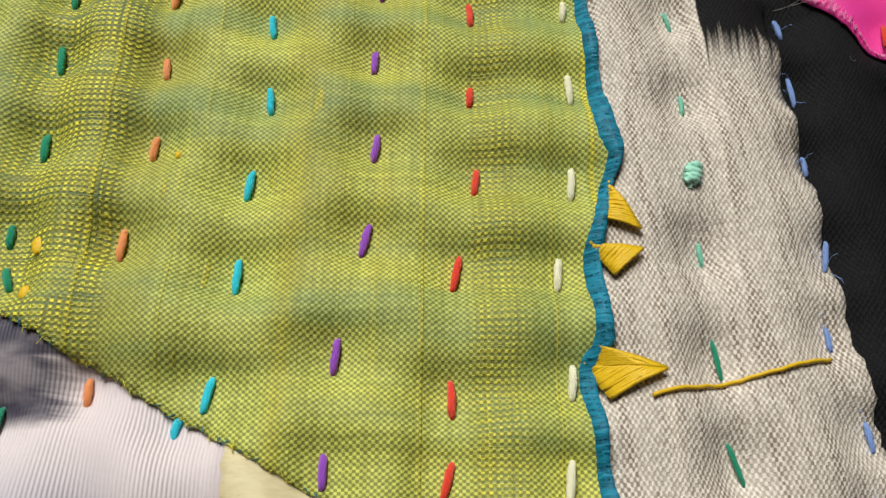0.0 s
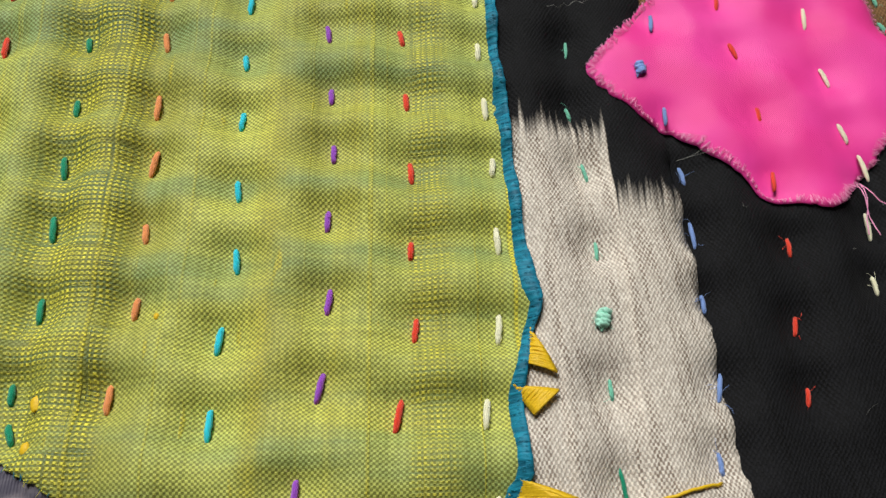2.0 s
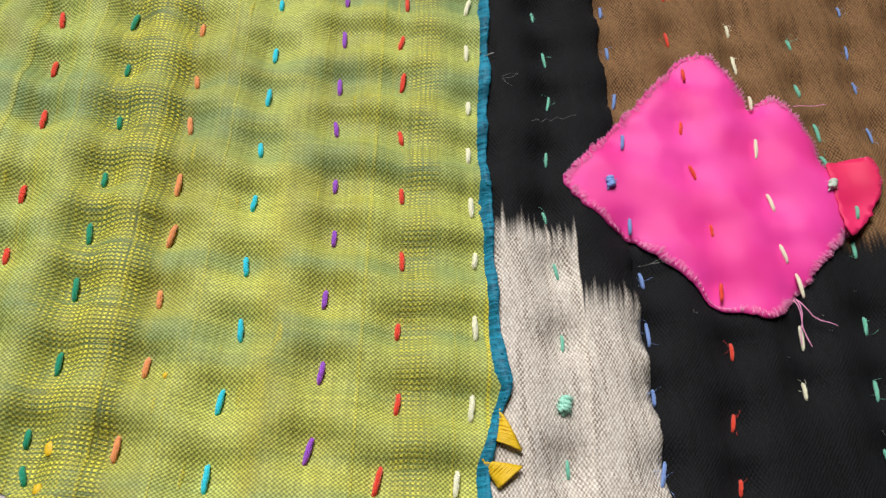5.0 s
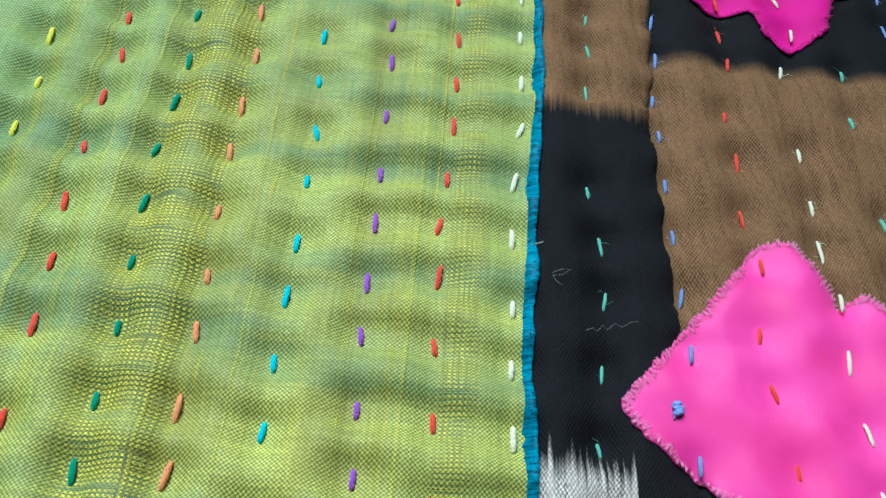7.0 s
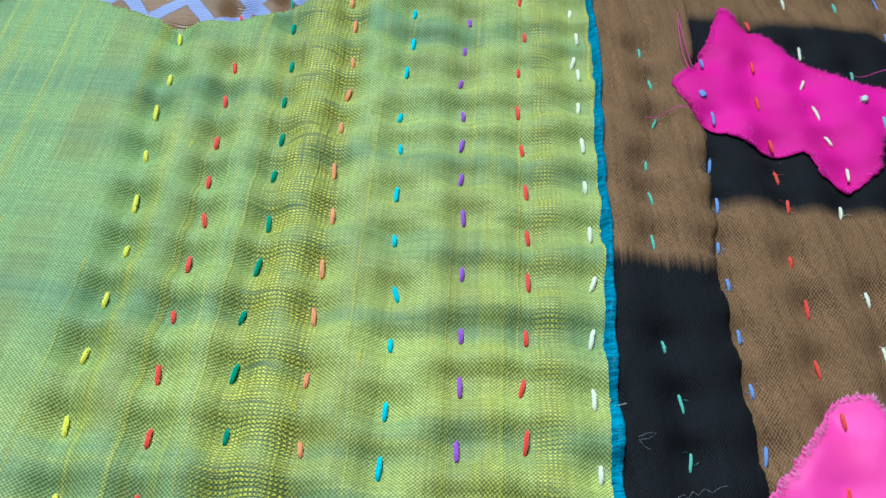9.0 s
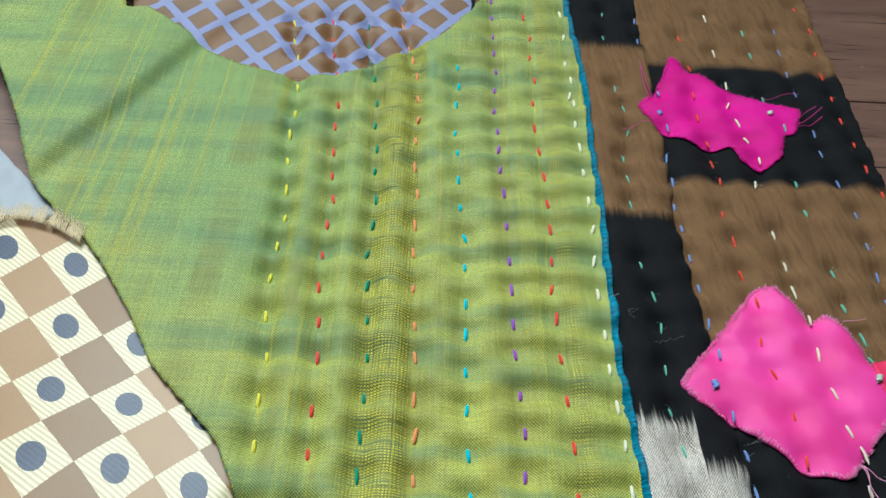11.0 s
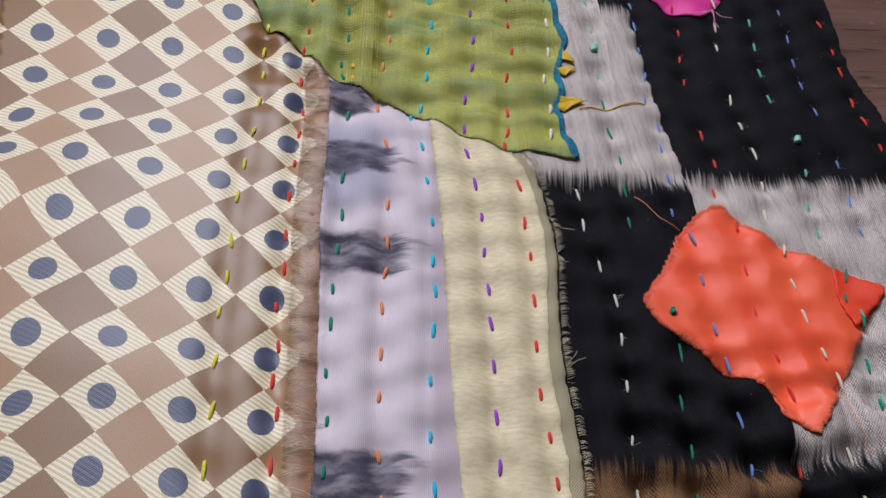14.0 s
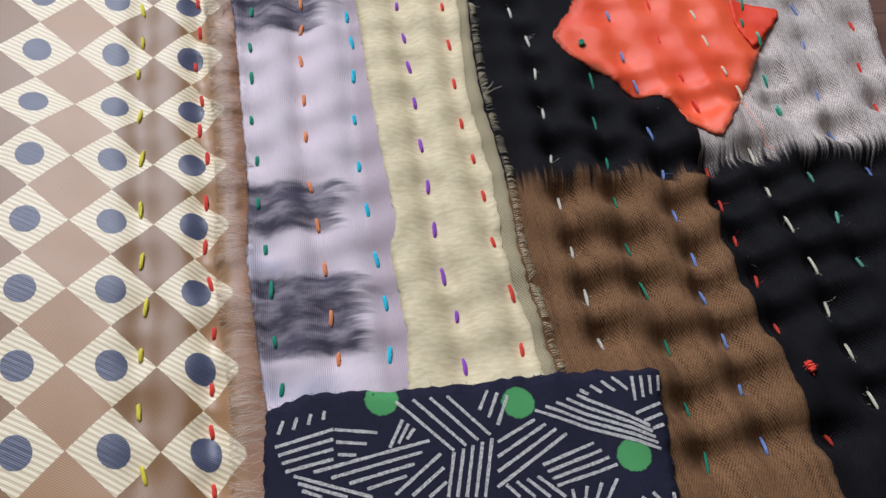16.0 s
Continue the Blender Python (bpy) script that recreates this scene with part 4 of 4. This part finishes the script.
def board(name, x0, x1, y0, y1, z0, z1, bev=0.0015):
    bm = bmesh.new()
    bmesh.ops.create_cube(bm, size=1.0)
    for v in bm.verts:
        v.co = Vector(((x0 + x1) / 2 + v.co.x * (x1 - x0), (y0 + y1) / 2 + v.co.y * (y1 - y0), (z0 + z1) / 2 + v.co.z * (z1 - z0) - FLOOR_Z))
    bmesh.ops.bevel(bm, geom=bm.edges[:], offset=bev, segments=2, affect="EDGES", profile=0.6)
    me = bpy.data.meshes.new(name)
    bm.to_mesh(me)
    bm.free()
    me.materials.append(WOOD)
    ob = new(name, me)
    ob.parent = table
    return ob


for i in range(9):
    y0 = -0.53 + i * 0.135
    board("plank", -0.72, 0.62, y0, y0 + 0.1345, TABLE_Z - 0.03, TABLE_Z)
for x in (-0.68, 0.52):
    for y in (-0.49, 0.60):
        board("leg", x, x + 0.06, y, y + 0.06, FLOOR_Z, TABLE_Z - 0.03, 0.004)

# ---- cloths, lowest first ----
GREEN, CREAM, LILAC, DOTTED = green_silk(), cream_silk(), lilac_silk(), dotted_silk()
IKAT_A = ikat("ikat_strip_narrow", BANDS_A, -0.26, 0.40, 0.009, 0.016, 0.13, 0.5)
IKAT_B = ikat("ikat_strip_wide", BANDS_B, -0.26, 0.40, 0.009, 0.0, 0.14)
cloth("ikat_b", "ikat_strip", STRIP_B, 0.0, IKAT_B, 0.0019, "black, brown and grey ikat cloth strip with running stitches", "fabric strip", seed=2)
cloth("ikat_a", "ikat_strip", STRIP_A, 0.00045, IKAT_A, 0.0019, "narrow black, brown and silver ikat strip beside the green cloth", "fabric strip", seed=3)
cloth("brocade", "brocade_cloth", BROCADE, 0.0, brocade(), 0.0025, "brown brocade with a lilac lattice under the neckline", "fabric", seed=4)
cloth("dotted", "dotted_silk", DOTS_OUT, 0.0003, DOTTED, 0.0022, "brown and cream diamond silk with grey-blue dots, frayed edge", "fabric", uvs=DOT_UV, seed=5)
cloth("lilac", "lilac_strip", LILAC_OUT, 0.0009, LILAC, 0.0018, "pale lilac silk strip with dark indigo dye patches", "fabric strip", seed=6)
cloth("cream", "cream_strip", CREAM_OUT, 0.0012, CREAM, 0.0018, "cream crepe silk strip with a frayed side", "fabric strip", seed=7, curl=0.0002)
cloth("selvage", "selvage", SELVAGE_OUT, 0.0008, selvage_cloth(), 0.0018, "", "", seed=17, jag=0.0004)
CLOTHS["selvage"][0].parent = CLOTHS["cream"][0]
CLOTHS["selvage"][0]["label"] = "olive beige frayed selvage"
cloth("green", "green_cloth", GREEN_OUT, 0.0017, GREEN, 0.0015, "yellow-green shot silk with coloured running stitches and blue edge", "fabric", seed=8, jag=0.0004)
cloth("print", "printed_patch", PRINT_OUT, 0.0026, line_print(), 0.0022, "navy cotton patch printed with white lines and green dots", "fabric patch", seed=9, jag=0.0005)
PINK, MAGENTA, CORAL = satin("pink_satin", (0.88, 0.052, 0.38), (0.80, 0.032, 0.28), 0.5, 0.42), satin("magenta_silk", (0.70, 0.001, 0.29), (0.55, 0.001, 0.20), 0.6, 0.15), satin("coral_satin", (1.0, 0.135, 0.045), (0.95, 0.10, 0.032), 0.42, 0.5)
cloth("pink", "pink_patch", PINK_OUT, 0.0011, PINK, 0.0013, "bright pink satin patch with frayed edges sewn on", "fabric patch", group="sewn-on silk patches", seed=10, jag=0.0004)
cloth("magenta", "magenta_patch", MAG_OUT, 0.0011, MAGENTA, 0.0013, "dark magenta silk patch with frayed corners sewn on", "fabric patch", group="sewn-on silk patches", seed=11, jag=0.0005, curl=0.0002)
cloth("coral", "coral_patch", CORAL_OUT, 0.0011, CORAL, 0.0013, "coral orange satin patch with frayed edges sewn on", "fabric patch", group="sewn-on silk patches", seed=12, jag=0.0005)
for k, outline, base, deep, owner, words in (("pink_flap", PINK_FLAP, (0.86, 0.022, 0.15), (0.74, 0.014, 0.10), "pink", "redder folded corner of the satin"), ("coral_flap", CORAL_FLAP, (0.95, 0.075, 0.018), (0.84, 0.05, 0.012), "coral", "deeper orange folded corner")):
    cloth(k, "flap", outline, 0.00135, satin(k + "_satin", base, deep), 0.0013, "", "", seed=18, jag=0.0004, thick=0.0002)
    CLOTHS[k][0].parent = CLOTHS[owner][0]
    CLOTHS[k][0]["label"] = words
cloth("white", "white_satin", WHITE_OUT, -0.0024, satin("white_satin", (0.46, 0.47, 0.52), (0.34, 0.35, 0.40)), 0.004, "crumpled white satin scrap on the table", "fabric", seed=13, curl=0.003)

SCRAP = satin("scrap_satin", (0.62, 0.62, 0.66), (0.46, 0.47, 0.52))
for k, outline in enumerate(((-229, 180, -223, 184, -211, 170, -215, 163), (-226, 143, -222, 147, -211, 140, -214, 134))):
    cloth("scrap_%d" % k, "satin_scrap", outline, -0.0020, SCRAP, 0.002, "small curled white satin scrap beside the dotted silk", "fabric scrap", group="white satin scraps", seed=40 + k, curl=0.003)

# ---- stitches ----
ORDER = ("pink_flap", "coral_flap", "pink", "magenta", "coral", "print", "green", "cream", "lilac", "dotted", "ikat_a", "ikat_b", "brocade")


def owner_of(x, y):
    for k in ORDER:
        if inside(x, y, CLOTHS[k][1]):
            return k
    return "ikat_b"


def stitch_mesh(seed):
    """One thread stitch a unit long on the y axis: it rises from the cloth, lies along it and dives in again."""
    r = random.Random(seed)
    path = []
    for k in range(11):
        t = math.sin((k / 10 - 0.5) * math.pi)
        path.append((r.uniform(-0.012, 0.012), t * 0.5, 0.075 * (1 - t ** 4) - 0.07, 0.098 * (max(0.0, 1 - t * t) ** 0.40 * 0.72 + 0.28) * r.uniform(0.93, 1.07)))
    V, F = tubes([path], 7)
    me = bpy.data.meshes.new("stitch")
    me.from_pydata(V, [], F)
    me.shade_smooth()
    return me


BASES = [stitch_mesh(s) for s in range(4)]
MESHES = {}
for i, (x, y, row, ang, length) in enumerate(STITCHES):
    key = owner_of(x, y)
    ob, _, lift = CLOTHS[key]
    col = row.split("_")[0]
    if (col, i % 4) not in MESHES:
        me = BASES[i % 4].copy()
        me.materials.append(THREADS[col])
        MESHES[col, i % 4] = me
    st = new("stitch", MESHES[col, i % 4])
    st.parent = ob
    dx, dy = math.cos(ang) * length * 0.5, math.sin(ang) * length * 0.5
    za, zb = on(key, x - dx, y - dy), on(key, x + dx, y + dy)
    tilt = math.atan2(zb - za, length)
    z = max(on(key, x, y), (za + zb) / 2) + 0.00030
    wide = (0.0066 if key in ("green", "dotted", "lilac", "cream") else 0.0050) * FINE.get(row, 1.0)
    st.matrix_basis = pose(x, y, z, 0, 0, math.degrees(ang) - 90) @ pose(0, 0, 0, math.degrees(tilt)) @ Matrix.Diagonal((wide, length, wide, 1))
    st["label"] = col + " cotton thread"

# ---- knots ----
def knot(x, y, col, size, seed):
    """A fuzzy overhand knot: thread wound round itself, two thick tails and many hairs."""
    r = random.Random(seed)
    key = owner_of(x, y)
    ob, _, lift = CLOTHS[key]
    z = on(key, x, y) + size * 0.18
    lean = r.uniform(-0.6, 0.3)
    ux, uy = -math.sin(lean), math.cos(lean)
    paths, wind = [], []
    for k in range(49):
        t = k / 48
        a = 2 * math.pi * 3.5 * t
        s = size * 0.42 * (2 * t - 1) + size * 0.06 * math.sin(a * 0.7)
        q = size * (0.30 - 0.10 * abs(2 * t - 1)) * math.cos(a) * r.uniform(0.85, 1.1)
        wind.append((x + ux * s - uy * q, y + uy * s + ux * q, z + size * 0.17 * math.sin(a), size * 0.19 * r.uniform(0.8, 1.2)))
    paths.append(wind)
    for side in (-1, 1):
        b, L = lean + r.gauss(0, 0.4), size * r.uniform(0.6, 0.9)
        paths.append([(x - math.sin(b) * L * t * side, y + math.cos(b) * L * t * side, z - size * 0.12 * t, size * 0.13 * (1 - 0.5 * t)) for t in (0, 0.35, 0.7, 1)])
    for _ in range(16):
        a, L = r.uniform(0, 6.28), size * r.uniform(0.45, 0.85)
        paths.append([(x + math.cos(a + 0.5 * t) * L * t, y + math.sin(a + 0.5 * t) * L * t, z + size * 0.15 * (1 - t), 0.00004) for t in (0, 0.35, 0.7, 1)])
    V, F = tubes(paths, 6)
    link_mesh("knot", V, F, THREADS[col], ob, col + " thread knot with short tails")


for i, (x, y, col, size) in enumerate(KNOTS):
    knot(x / 1000, y / 1000, col, size / 1000, i)

# ---- edging and embroidery on the green cloth ----
green = CLOTHS["green"][0]
n = Nodes("blue_edging_silk")
rib = n.step(n.noise(900, (0.25, 1, 1), 3), 0.3, 0.7)
EDGING = n.done(n.mix(rib, (0.003, 0.095, 0.165), (0.012, 0.24, 0.38)), 0.6, rib, 0.00025, 0.7, sheen=0.2)
line = dense(TRIM, 0.0012, False, 0.0, 1)
r = random.Random(4)
V, F = [], []
for i, p in enumerate(line):
    d = (line[min(i + 1, len(line) - 1)] - line[max(i - 1, 0)]).normalized()
    s = Vector((-d.y, d.x)) * -1
    w = (0.00125 + 0.00035 * math.sin(i * 0.31) * math.sin(i * 0.083)) * r.uniform(0.88, 1.10)
    for k in range(7):
        a = math.pi * k / 6
        q = p + s * (-math.cos(a) * w)
        V.append((q.x, q.y, ht(q.x, q.y) + 0.0015 + 0.0007 * math.sin(a) ** 0.7 * r.uniform(0.85, 1.1)))
    if i:
        for k in range(6):
            b0, b1 = (i - 1) * 7 + k, i * 7 + k
            F.append((b0, b1, b1 + 1, b0 + 1))
link_mesh("edging", V, F, EDGING, green, "turned blue silk edging")

n = Nodes("mustard_floss")
gl = n.noise(1800, (1, 1, 1), 2)
FLOSS = n.done(n.mix(gl, (0.62, 0.36, 0.012), (0.80, 0.52, 0.02)), 0.5, gl, 0.0002, 0.5, sheen=0.2)


def fan(a, b, c, count, seed):
    """Flat satin stitch: threads from the line a-b to the line a-c."""
    r = random.Random(seed)
    paths = []
    for i in range(count):
        t = (i + 0.5) / count
        p = Vector(a).lerp(Vector(b), t) / 1000
        q = Vector(a).lerp(Vector(c), min(1, t + r.uniform(-0.10, 0.10))) / 1000 if isinstance(c[0], (int, float)) else p
        path = []
        for k in range(6):
            s = k / 5
            w = p.lerp(q, s)
            path.append((w.x, w.y, ht(w.x, w.y) + 0.0016 + 0.0003 * math.sin(math.pi * s), 0.00030))
        paths.append(path)
    V, F = tubes(paths, 6)
    link_mesh("satin_stitch", V, F, FLOSS, green, "mustard yellow satin stitch embroidery")


for a, b, c, count in FANS:
    fan(a, b, c, count * 2, count)
tail = dense(TAIL, 0.0012, False, 0.00015, 3)
V, F = tubes([[(p.x, p.y, ht(p.x, p.y) + 0.0010, 0.00030) for p in tail]], 6)
link_mesh("couched_thread", V, F, FLOSS, green, "mustard thread laid across the grey ikat")
for i, (x, y, s) in enumerate(SLUBS):
    bm = bmesh.new()
    bmesh.ops.create_icosphere(bm, subdivisions=3, radius=1.0)
    rr = random.Random(i)
    for v in bm.verts:
        k = 1 + 0.25 * noise.noise(v.co * 2.3 + Vector((i, 0, 0)))
        v.co = Vector((x / 1000 + v.co.x * s * 0.3e-3 * k, y / 1000 + v.co.y * s * 0.42e-3 * k, ht(x / 1000, y / 1000) + 0.0019 + v.co.z * 0.0004))
    part("slub", bm, FLOSS, green, "raised yellow slub of yarn")

# ---- loose threads ----
FRAY = {k: thread("fray_" + k, c) for k, c in (("pink", (0.95, 0.36, 0.62)), ("magenta", (0.75, 0.03, 0.36)), ("coral", (0.97, 0.33, 0.17)), ("ecru", (0.66, 0.58, 0.39)), ("tan", (0.72, 0.58, 0.46)), ("ochre", (0.80, 0.64, 0.40)), ("lime", (0.70, 0.62, 0.06)), ("lilac", (0.5, 0.46, 0.52)), ("navy", (0.03, 0.03, 0.05)), ("grey", (0.30, 0.29, 0.28)))}
fray("pink", FRAY["pink"], 0.0, 1.0, 2600, 0.0020, 1, spread=0.35, radius=0.000035, lift=0.0000)
fray("magenta", FRAY["magenta"], 0.0, 1.0, 1200, 0.0018, 2, spread=0.2, radius=0.000035, lift=0.0)
fray("coral", FRAY["coral"], 0.0, 1.0, 2200, 0.0019, 3, spread=0.35, radius=0.000035, lift=0.0000)
fray("green", FRAY["lime"], 0.0, 1.0, 1100, 0.0010, 4, spread=1.0)
fray("green", EDGING, 0.28, 0.62, 260, 0.0011, 9, spread=0.8, label="teal overcast thread ends")
fray("print", FRAY["navy"], 0.0, 1.0, 260, 0.0016, 7)


def strands(key, mat, lines, label, radius=0.00010, lift=0.0022):
    """Single long loose threads, each along its own bent line in millimetres."""
    ob = CLOTHS[key][0]
    for ln in lines:
        pts = dense(ln, 0.0015, False, 0.00015, len(ln))
        V, F = tubes([[(p.x, p.y, ht(p.x, p.y) + lift, radius) for p in pts]], 5)
        link_mesh("loose_thread", V, F, mat, ob, label)


strands("ikat_a", FRAY["grey"], ((23.9, 137.7, 26.1, 138.7, 28.0, 139.0, 26.1, 137.5, 24.1, 137.0, 25.0, 135.5, 26.4, 134.8), (30.9, 124.5, 32.6, 125.4, 33.5, 124.9, 34.9, 126.7, 35.8, 125.8, 37.5, 127.5, 38.9, 126.6, 40.9, 128.0, 42.3, 128.2),), "pale loose thread on the black cloth", 0.00004)
strands("green", FRAY["grey"], ((19.9, 146.2, 22.2, 146.1),), "short white thread end on the edging", 0.00016)
strands("pink", FRAY["pink"], ((90.3, 83.0, 93.1, 78.8, 97.6, 76.0), (90.3, 83.0, 90.8, 77.3, 89.6, 71.8), (89.5, 82.7, 91.1, 76.0, 91.8, 71.6), (99.3, 137.6, 104.2, 139.3, 108.9, 140.2),), "long pink thread pulled from the corner", 0.00012)
strands("magenta", FRAY["magenta"], ((111.5, 247.0, 119.5, 253.5, 126.4, 260.0), (111.3, 246.2, 118.4, 249.4, 125.3, 254.3), (110.8, 248.9, 119.3, 257.5, 124.0, 260.7), (50.0, 262.3, 48.4, 274.9, 49.3, 290.4), (52.1, 264.6, 49.8, 275.0, 49.4, 285.9), (101.1, 266.3, 110.8, 269.2, 119.1, 271.1), (52.6, 242.6, 45.6, 245.2, 35.4, 242.1),), "long magenta thread pulled from the corner", 0.00012)
strands("coral", FRAY["coral"], ((95.4, -96.0, 95.8, -103.9, 98.1, -111.7, 100.4, -117.7), (55.5, -36.6, 48.9, -33.0, 44.8, -26.7, 41.3, -22.8),), "long coral thread pulled from the corner", 0.00014)
strands("cream", FRAY["ecru"], ((9.3, -34.1, 12.8, -39.1, 17.8, -39.4), (11.6, -51.2, 13.4, -53.1, 14.8, -52.3), (9.8, -92.7, 13.2, -89.6, 16.0, -88.5), (10.4, -90.6, 12.5, -88.2, 13.5, -86.5),), "cream thread sticking out of the frayed side", 0.00010)
strands("ikat_b", FRAY["grey"], ((54.6, 88.4, 57.8, 89.3, 61.5, 89.5), (57.3, 89.2, 59.4, 89.9, 61.3, 89.7),), "fine pale hair on the black cloth", 0.00004)


def edge_fringe(key, mat, line, count, length, away, seed, radius=0.00008, label="frayed fringe of loose threads", lift=0.001, clumps=0, gather=0.7):
    """A fringe that leaves a line in the direction away; with clumps, the threads draw together into bundles."""
    ob = CLOTHS[key][0]
    pts = dense(line, 0.0008, False, 0.0, 1)
    r = random.Random(seed)
    away = Vector(away)
    tips = [(pts[r.randrange(len(pts))], r.gauss(0, 0.25), r.uniform(0.7, 1.2)) for _ in range(clumps)]
    paths = []
    for i in range(count):
        p = pts[r.randrange(len(pts))]
        w = Vector((away.x, away.y)) + Vector((-away.y, away.x)) * r.gauss(0, 0.12)
        L = length * r.uniform(0.5, 1.15)
        end = p + w * L
        if tips and r.random() < 0.85:
            c, slant, far = min(tips, key=lambda q: (q[0] - p).length)
            end = end.lerp(c + (away + Vector((-away.y, away.x)) * slant) * length * far, gather)
        bend = r.gauss(0, 0.12) * L
        path = []
        for k in range(6):
            t = k / 5
            q = p.lerp(end, t) + Vector((-away.y, away.x)) * bend * math.sin(t * math.pi)
            path.append((q.x, q.y, ht(q.x, q.y) + lift + 0.0005 * math.sin(t * 3), radius * (1 - 0.5 * t)))
        paths.append(path)
    V, F = tubes(paths, 4)
    f = link_mesh("fringe", V, F, mat, ob, label)
    f["kind"] = "stuff"


edge_fringe("cream", FRAY["ecru"], CREAM_EDGE, 620, 0.0026, (1, 0), 5, clumps=90, gather=0.4)
edge_fringe("dotted", FRAY["tan"], DOT_EDGE, 800, 0.0100, (1, 0), 6, radius=0.00006, lift=0.0014, clumps=62, gather=0.75)
edge_fringe("dotted", FRAY["ochre"], (-212, 161, -196, 168, -182, 165, -170, 158), 500, 0.0090, (-0.05, 1), 16, lift=0.0016, clumps=26, gather=0.4, label="ochre fringe of the cut end")
edge_fringe("dotted", FRAY["ecru"], (-209, 160, -207, 120, -203, 80), 160, 0.0050, (-1, 0), 17, lift=0.0010, clumps=14, label="pale frayed side threads")
edge_fringe("lilac", FRAY["lilac"], LILAC_EDGE, 300, 0.0014, (-1, 0), 8, lift=0.0012)
edge_fringe("green", EDGING, TRIM, 900, 0.0010, (1, 0), 18, radius=0.00005, lift=0.0018, label="teal fuzz of the edging")
edge_fringe("green", EDGING, TRIM, 500, 0.0011, (-1, 0), 19, radius=0.00005, lift=0.0019, label="teal fuzz of the edging")


def printed_lines(facets, mat, width=0.00085):
    """Bundles of printed lines, each a hair proud of the cloth."""
    patch, edge, _ = CLOTHS["print"]
    r = random.Random(12)
    for x0, y0, x1, y1, u0, v0, u1, v1, count in facets:
        for i in range(count):
            t = i / (count - 1)
            a = Vector((x0 + (u0 - x0) * t, y0 + (v0 - y0) * t)) / 1000
            b = Vector((x1 + (u1 - x1) * t, y1 + (v1 - y1) * t)) / 1000
            k = max(2, int((b - a).length / 0.0009))
            s = Vector((-(b - a).y, (b - a).x)).normalized() * width * 0.5
            V = []
            for j in range(k + 1):
                p = a.lerp(b, j / k)
                if inside(p.x, p.y, edge):
                    w = s * r.uniform(0.82, 1.12)
                    V += [(q.x, q.y, on("print", q.x, q.y) + 0.00012) for q in (p - w, p + w)]
            if len(V) > 3:
                link_mesh("printed_line", V, [(j, j + 1, j + 3, j + 2) for j in range(0, len(V) - 2, 2)], mat, patch)


n = Nodes("white_print_ink")
INK = n.done(n.mix(n.step(n.noise(1600, detail=2), 0.35, 0.6), (0.30, 0.29, 0.28), (0.60, 0.58, 0.54)), 0.85, spec=0.2)
printed_lines(PRINT_UPPER + PRINT_LOWER, INK)
printed_lines([tuple(v + (3.0, -31.0)[i % 2] if i < 8 else v for i, v in enumerate(f)) for f in PRINT_UPPER], INK)


def fuzz(key, rows, count, seed):
    """Fine hairs that stand off the stitches, and lint lying on the cloth between them."""
    ob, edge, z0 = CLOTHS[key]
    r = random.Random(seed)
    groups = {}
    for x, y, row, ang, length in STITCHES:
        if row not in rows or not inside(x, y, edge):
            continue
        for _ in range(count):
            a, L = r.uniform(0, 6.28), r.uniform(0.0010, 0.0026)
            px, py = x + r.uniform(-0.0004, 0.0004), y + r.uniform(-0.5, 0.5) * length
            b = r.gauss(0, 0.5)
            path = []
            for k in range(4):
                t = k / 3
                qx, qy = px + L * t * math.cos(a + b * t), py + L * t * math.sin(a + b * t)
                path.append((qx, qy, on(key, qx, qy) + 0.0004 + 0.0006 * math.sin(t * 2.5), 0.00004))
            groups.setdefault(row.split("_")[0], []).append(path)
    for col, paths in groups.items():
        V, F = tubes(paths, 3)
        f = link_mesh("fuzz", V, F, THREADS[col], ob, "fine hairs off the " + col + " thread")
        f["kind"] = "stuff"


fuzz("ikat_b", ("blue_a", "blue_b", "red_c", "cream_b", "mint_b", "red_d"), 3, 21)
fuzz("ikat_a", ("blue_a", "white_a", "mint_a"), 2, 22)


def lint(key, count, seed):
    ob, edge, z0 = CLOTHS[key]
    r = random.Random(seed)
    paths = []
    xs, ys = [p.x for p in edge], [p.y for p in edge]
    while len(paths) < count:
        x, y = r.uniform(min(xs), max(xs)), r.uniform(min(ys), max(ys))
        if not inside(x, y, edge):
            continue
        a, b, L = r.uniform(0, 6.28), r.gauss(0, 1.2), r.choice((0.0005, 0.0012, 0.003))
        paths.append([(x + L * t * math.cos(a + b * t), y + L * t * math.sin(a + b * t), on(key, x, y) + 0.0003, 0.00006 if L < 0.001 else 0.00003) for t in (0, 0.33, 0.67, 1)])
    V, F = tubes(paths, 3)
    f = link_mesh("lint", V, F, FRAY["grey"], ob, "specks of pale lint")
    f["kind"] = "stuff"


lint("ikat_b", 90, 31)
lint("ikat_a", 50, 32)
lint("magenta", 14, 33)
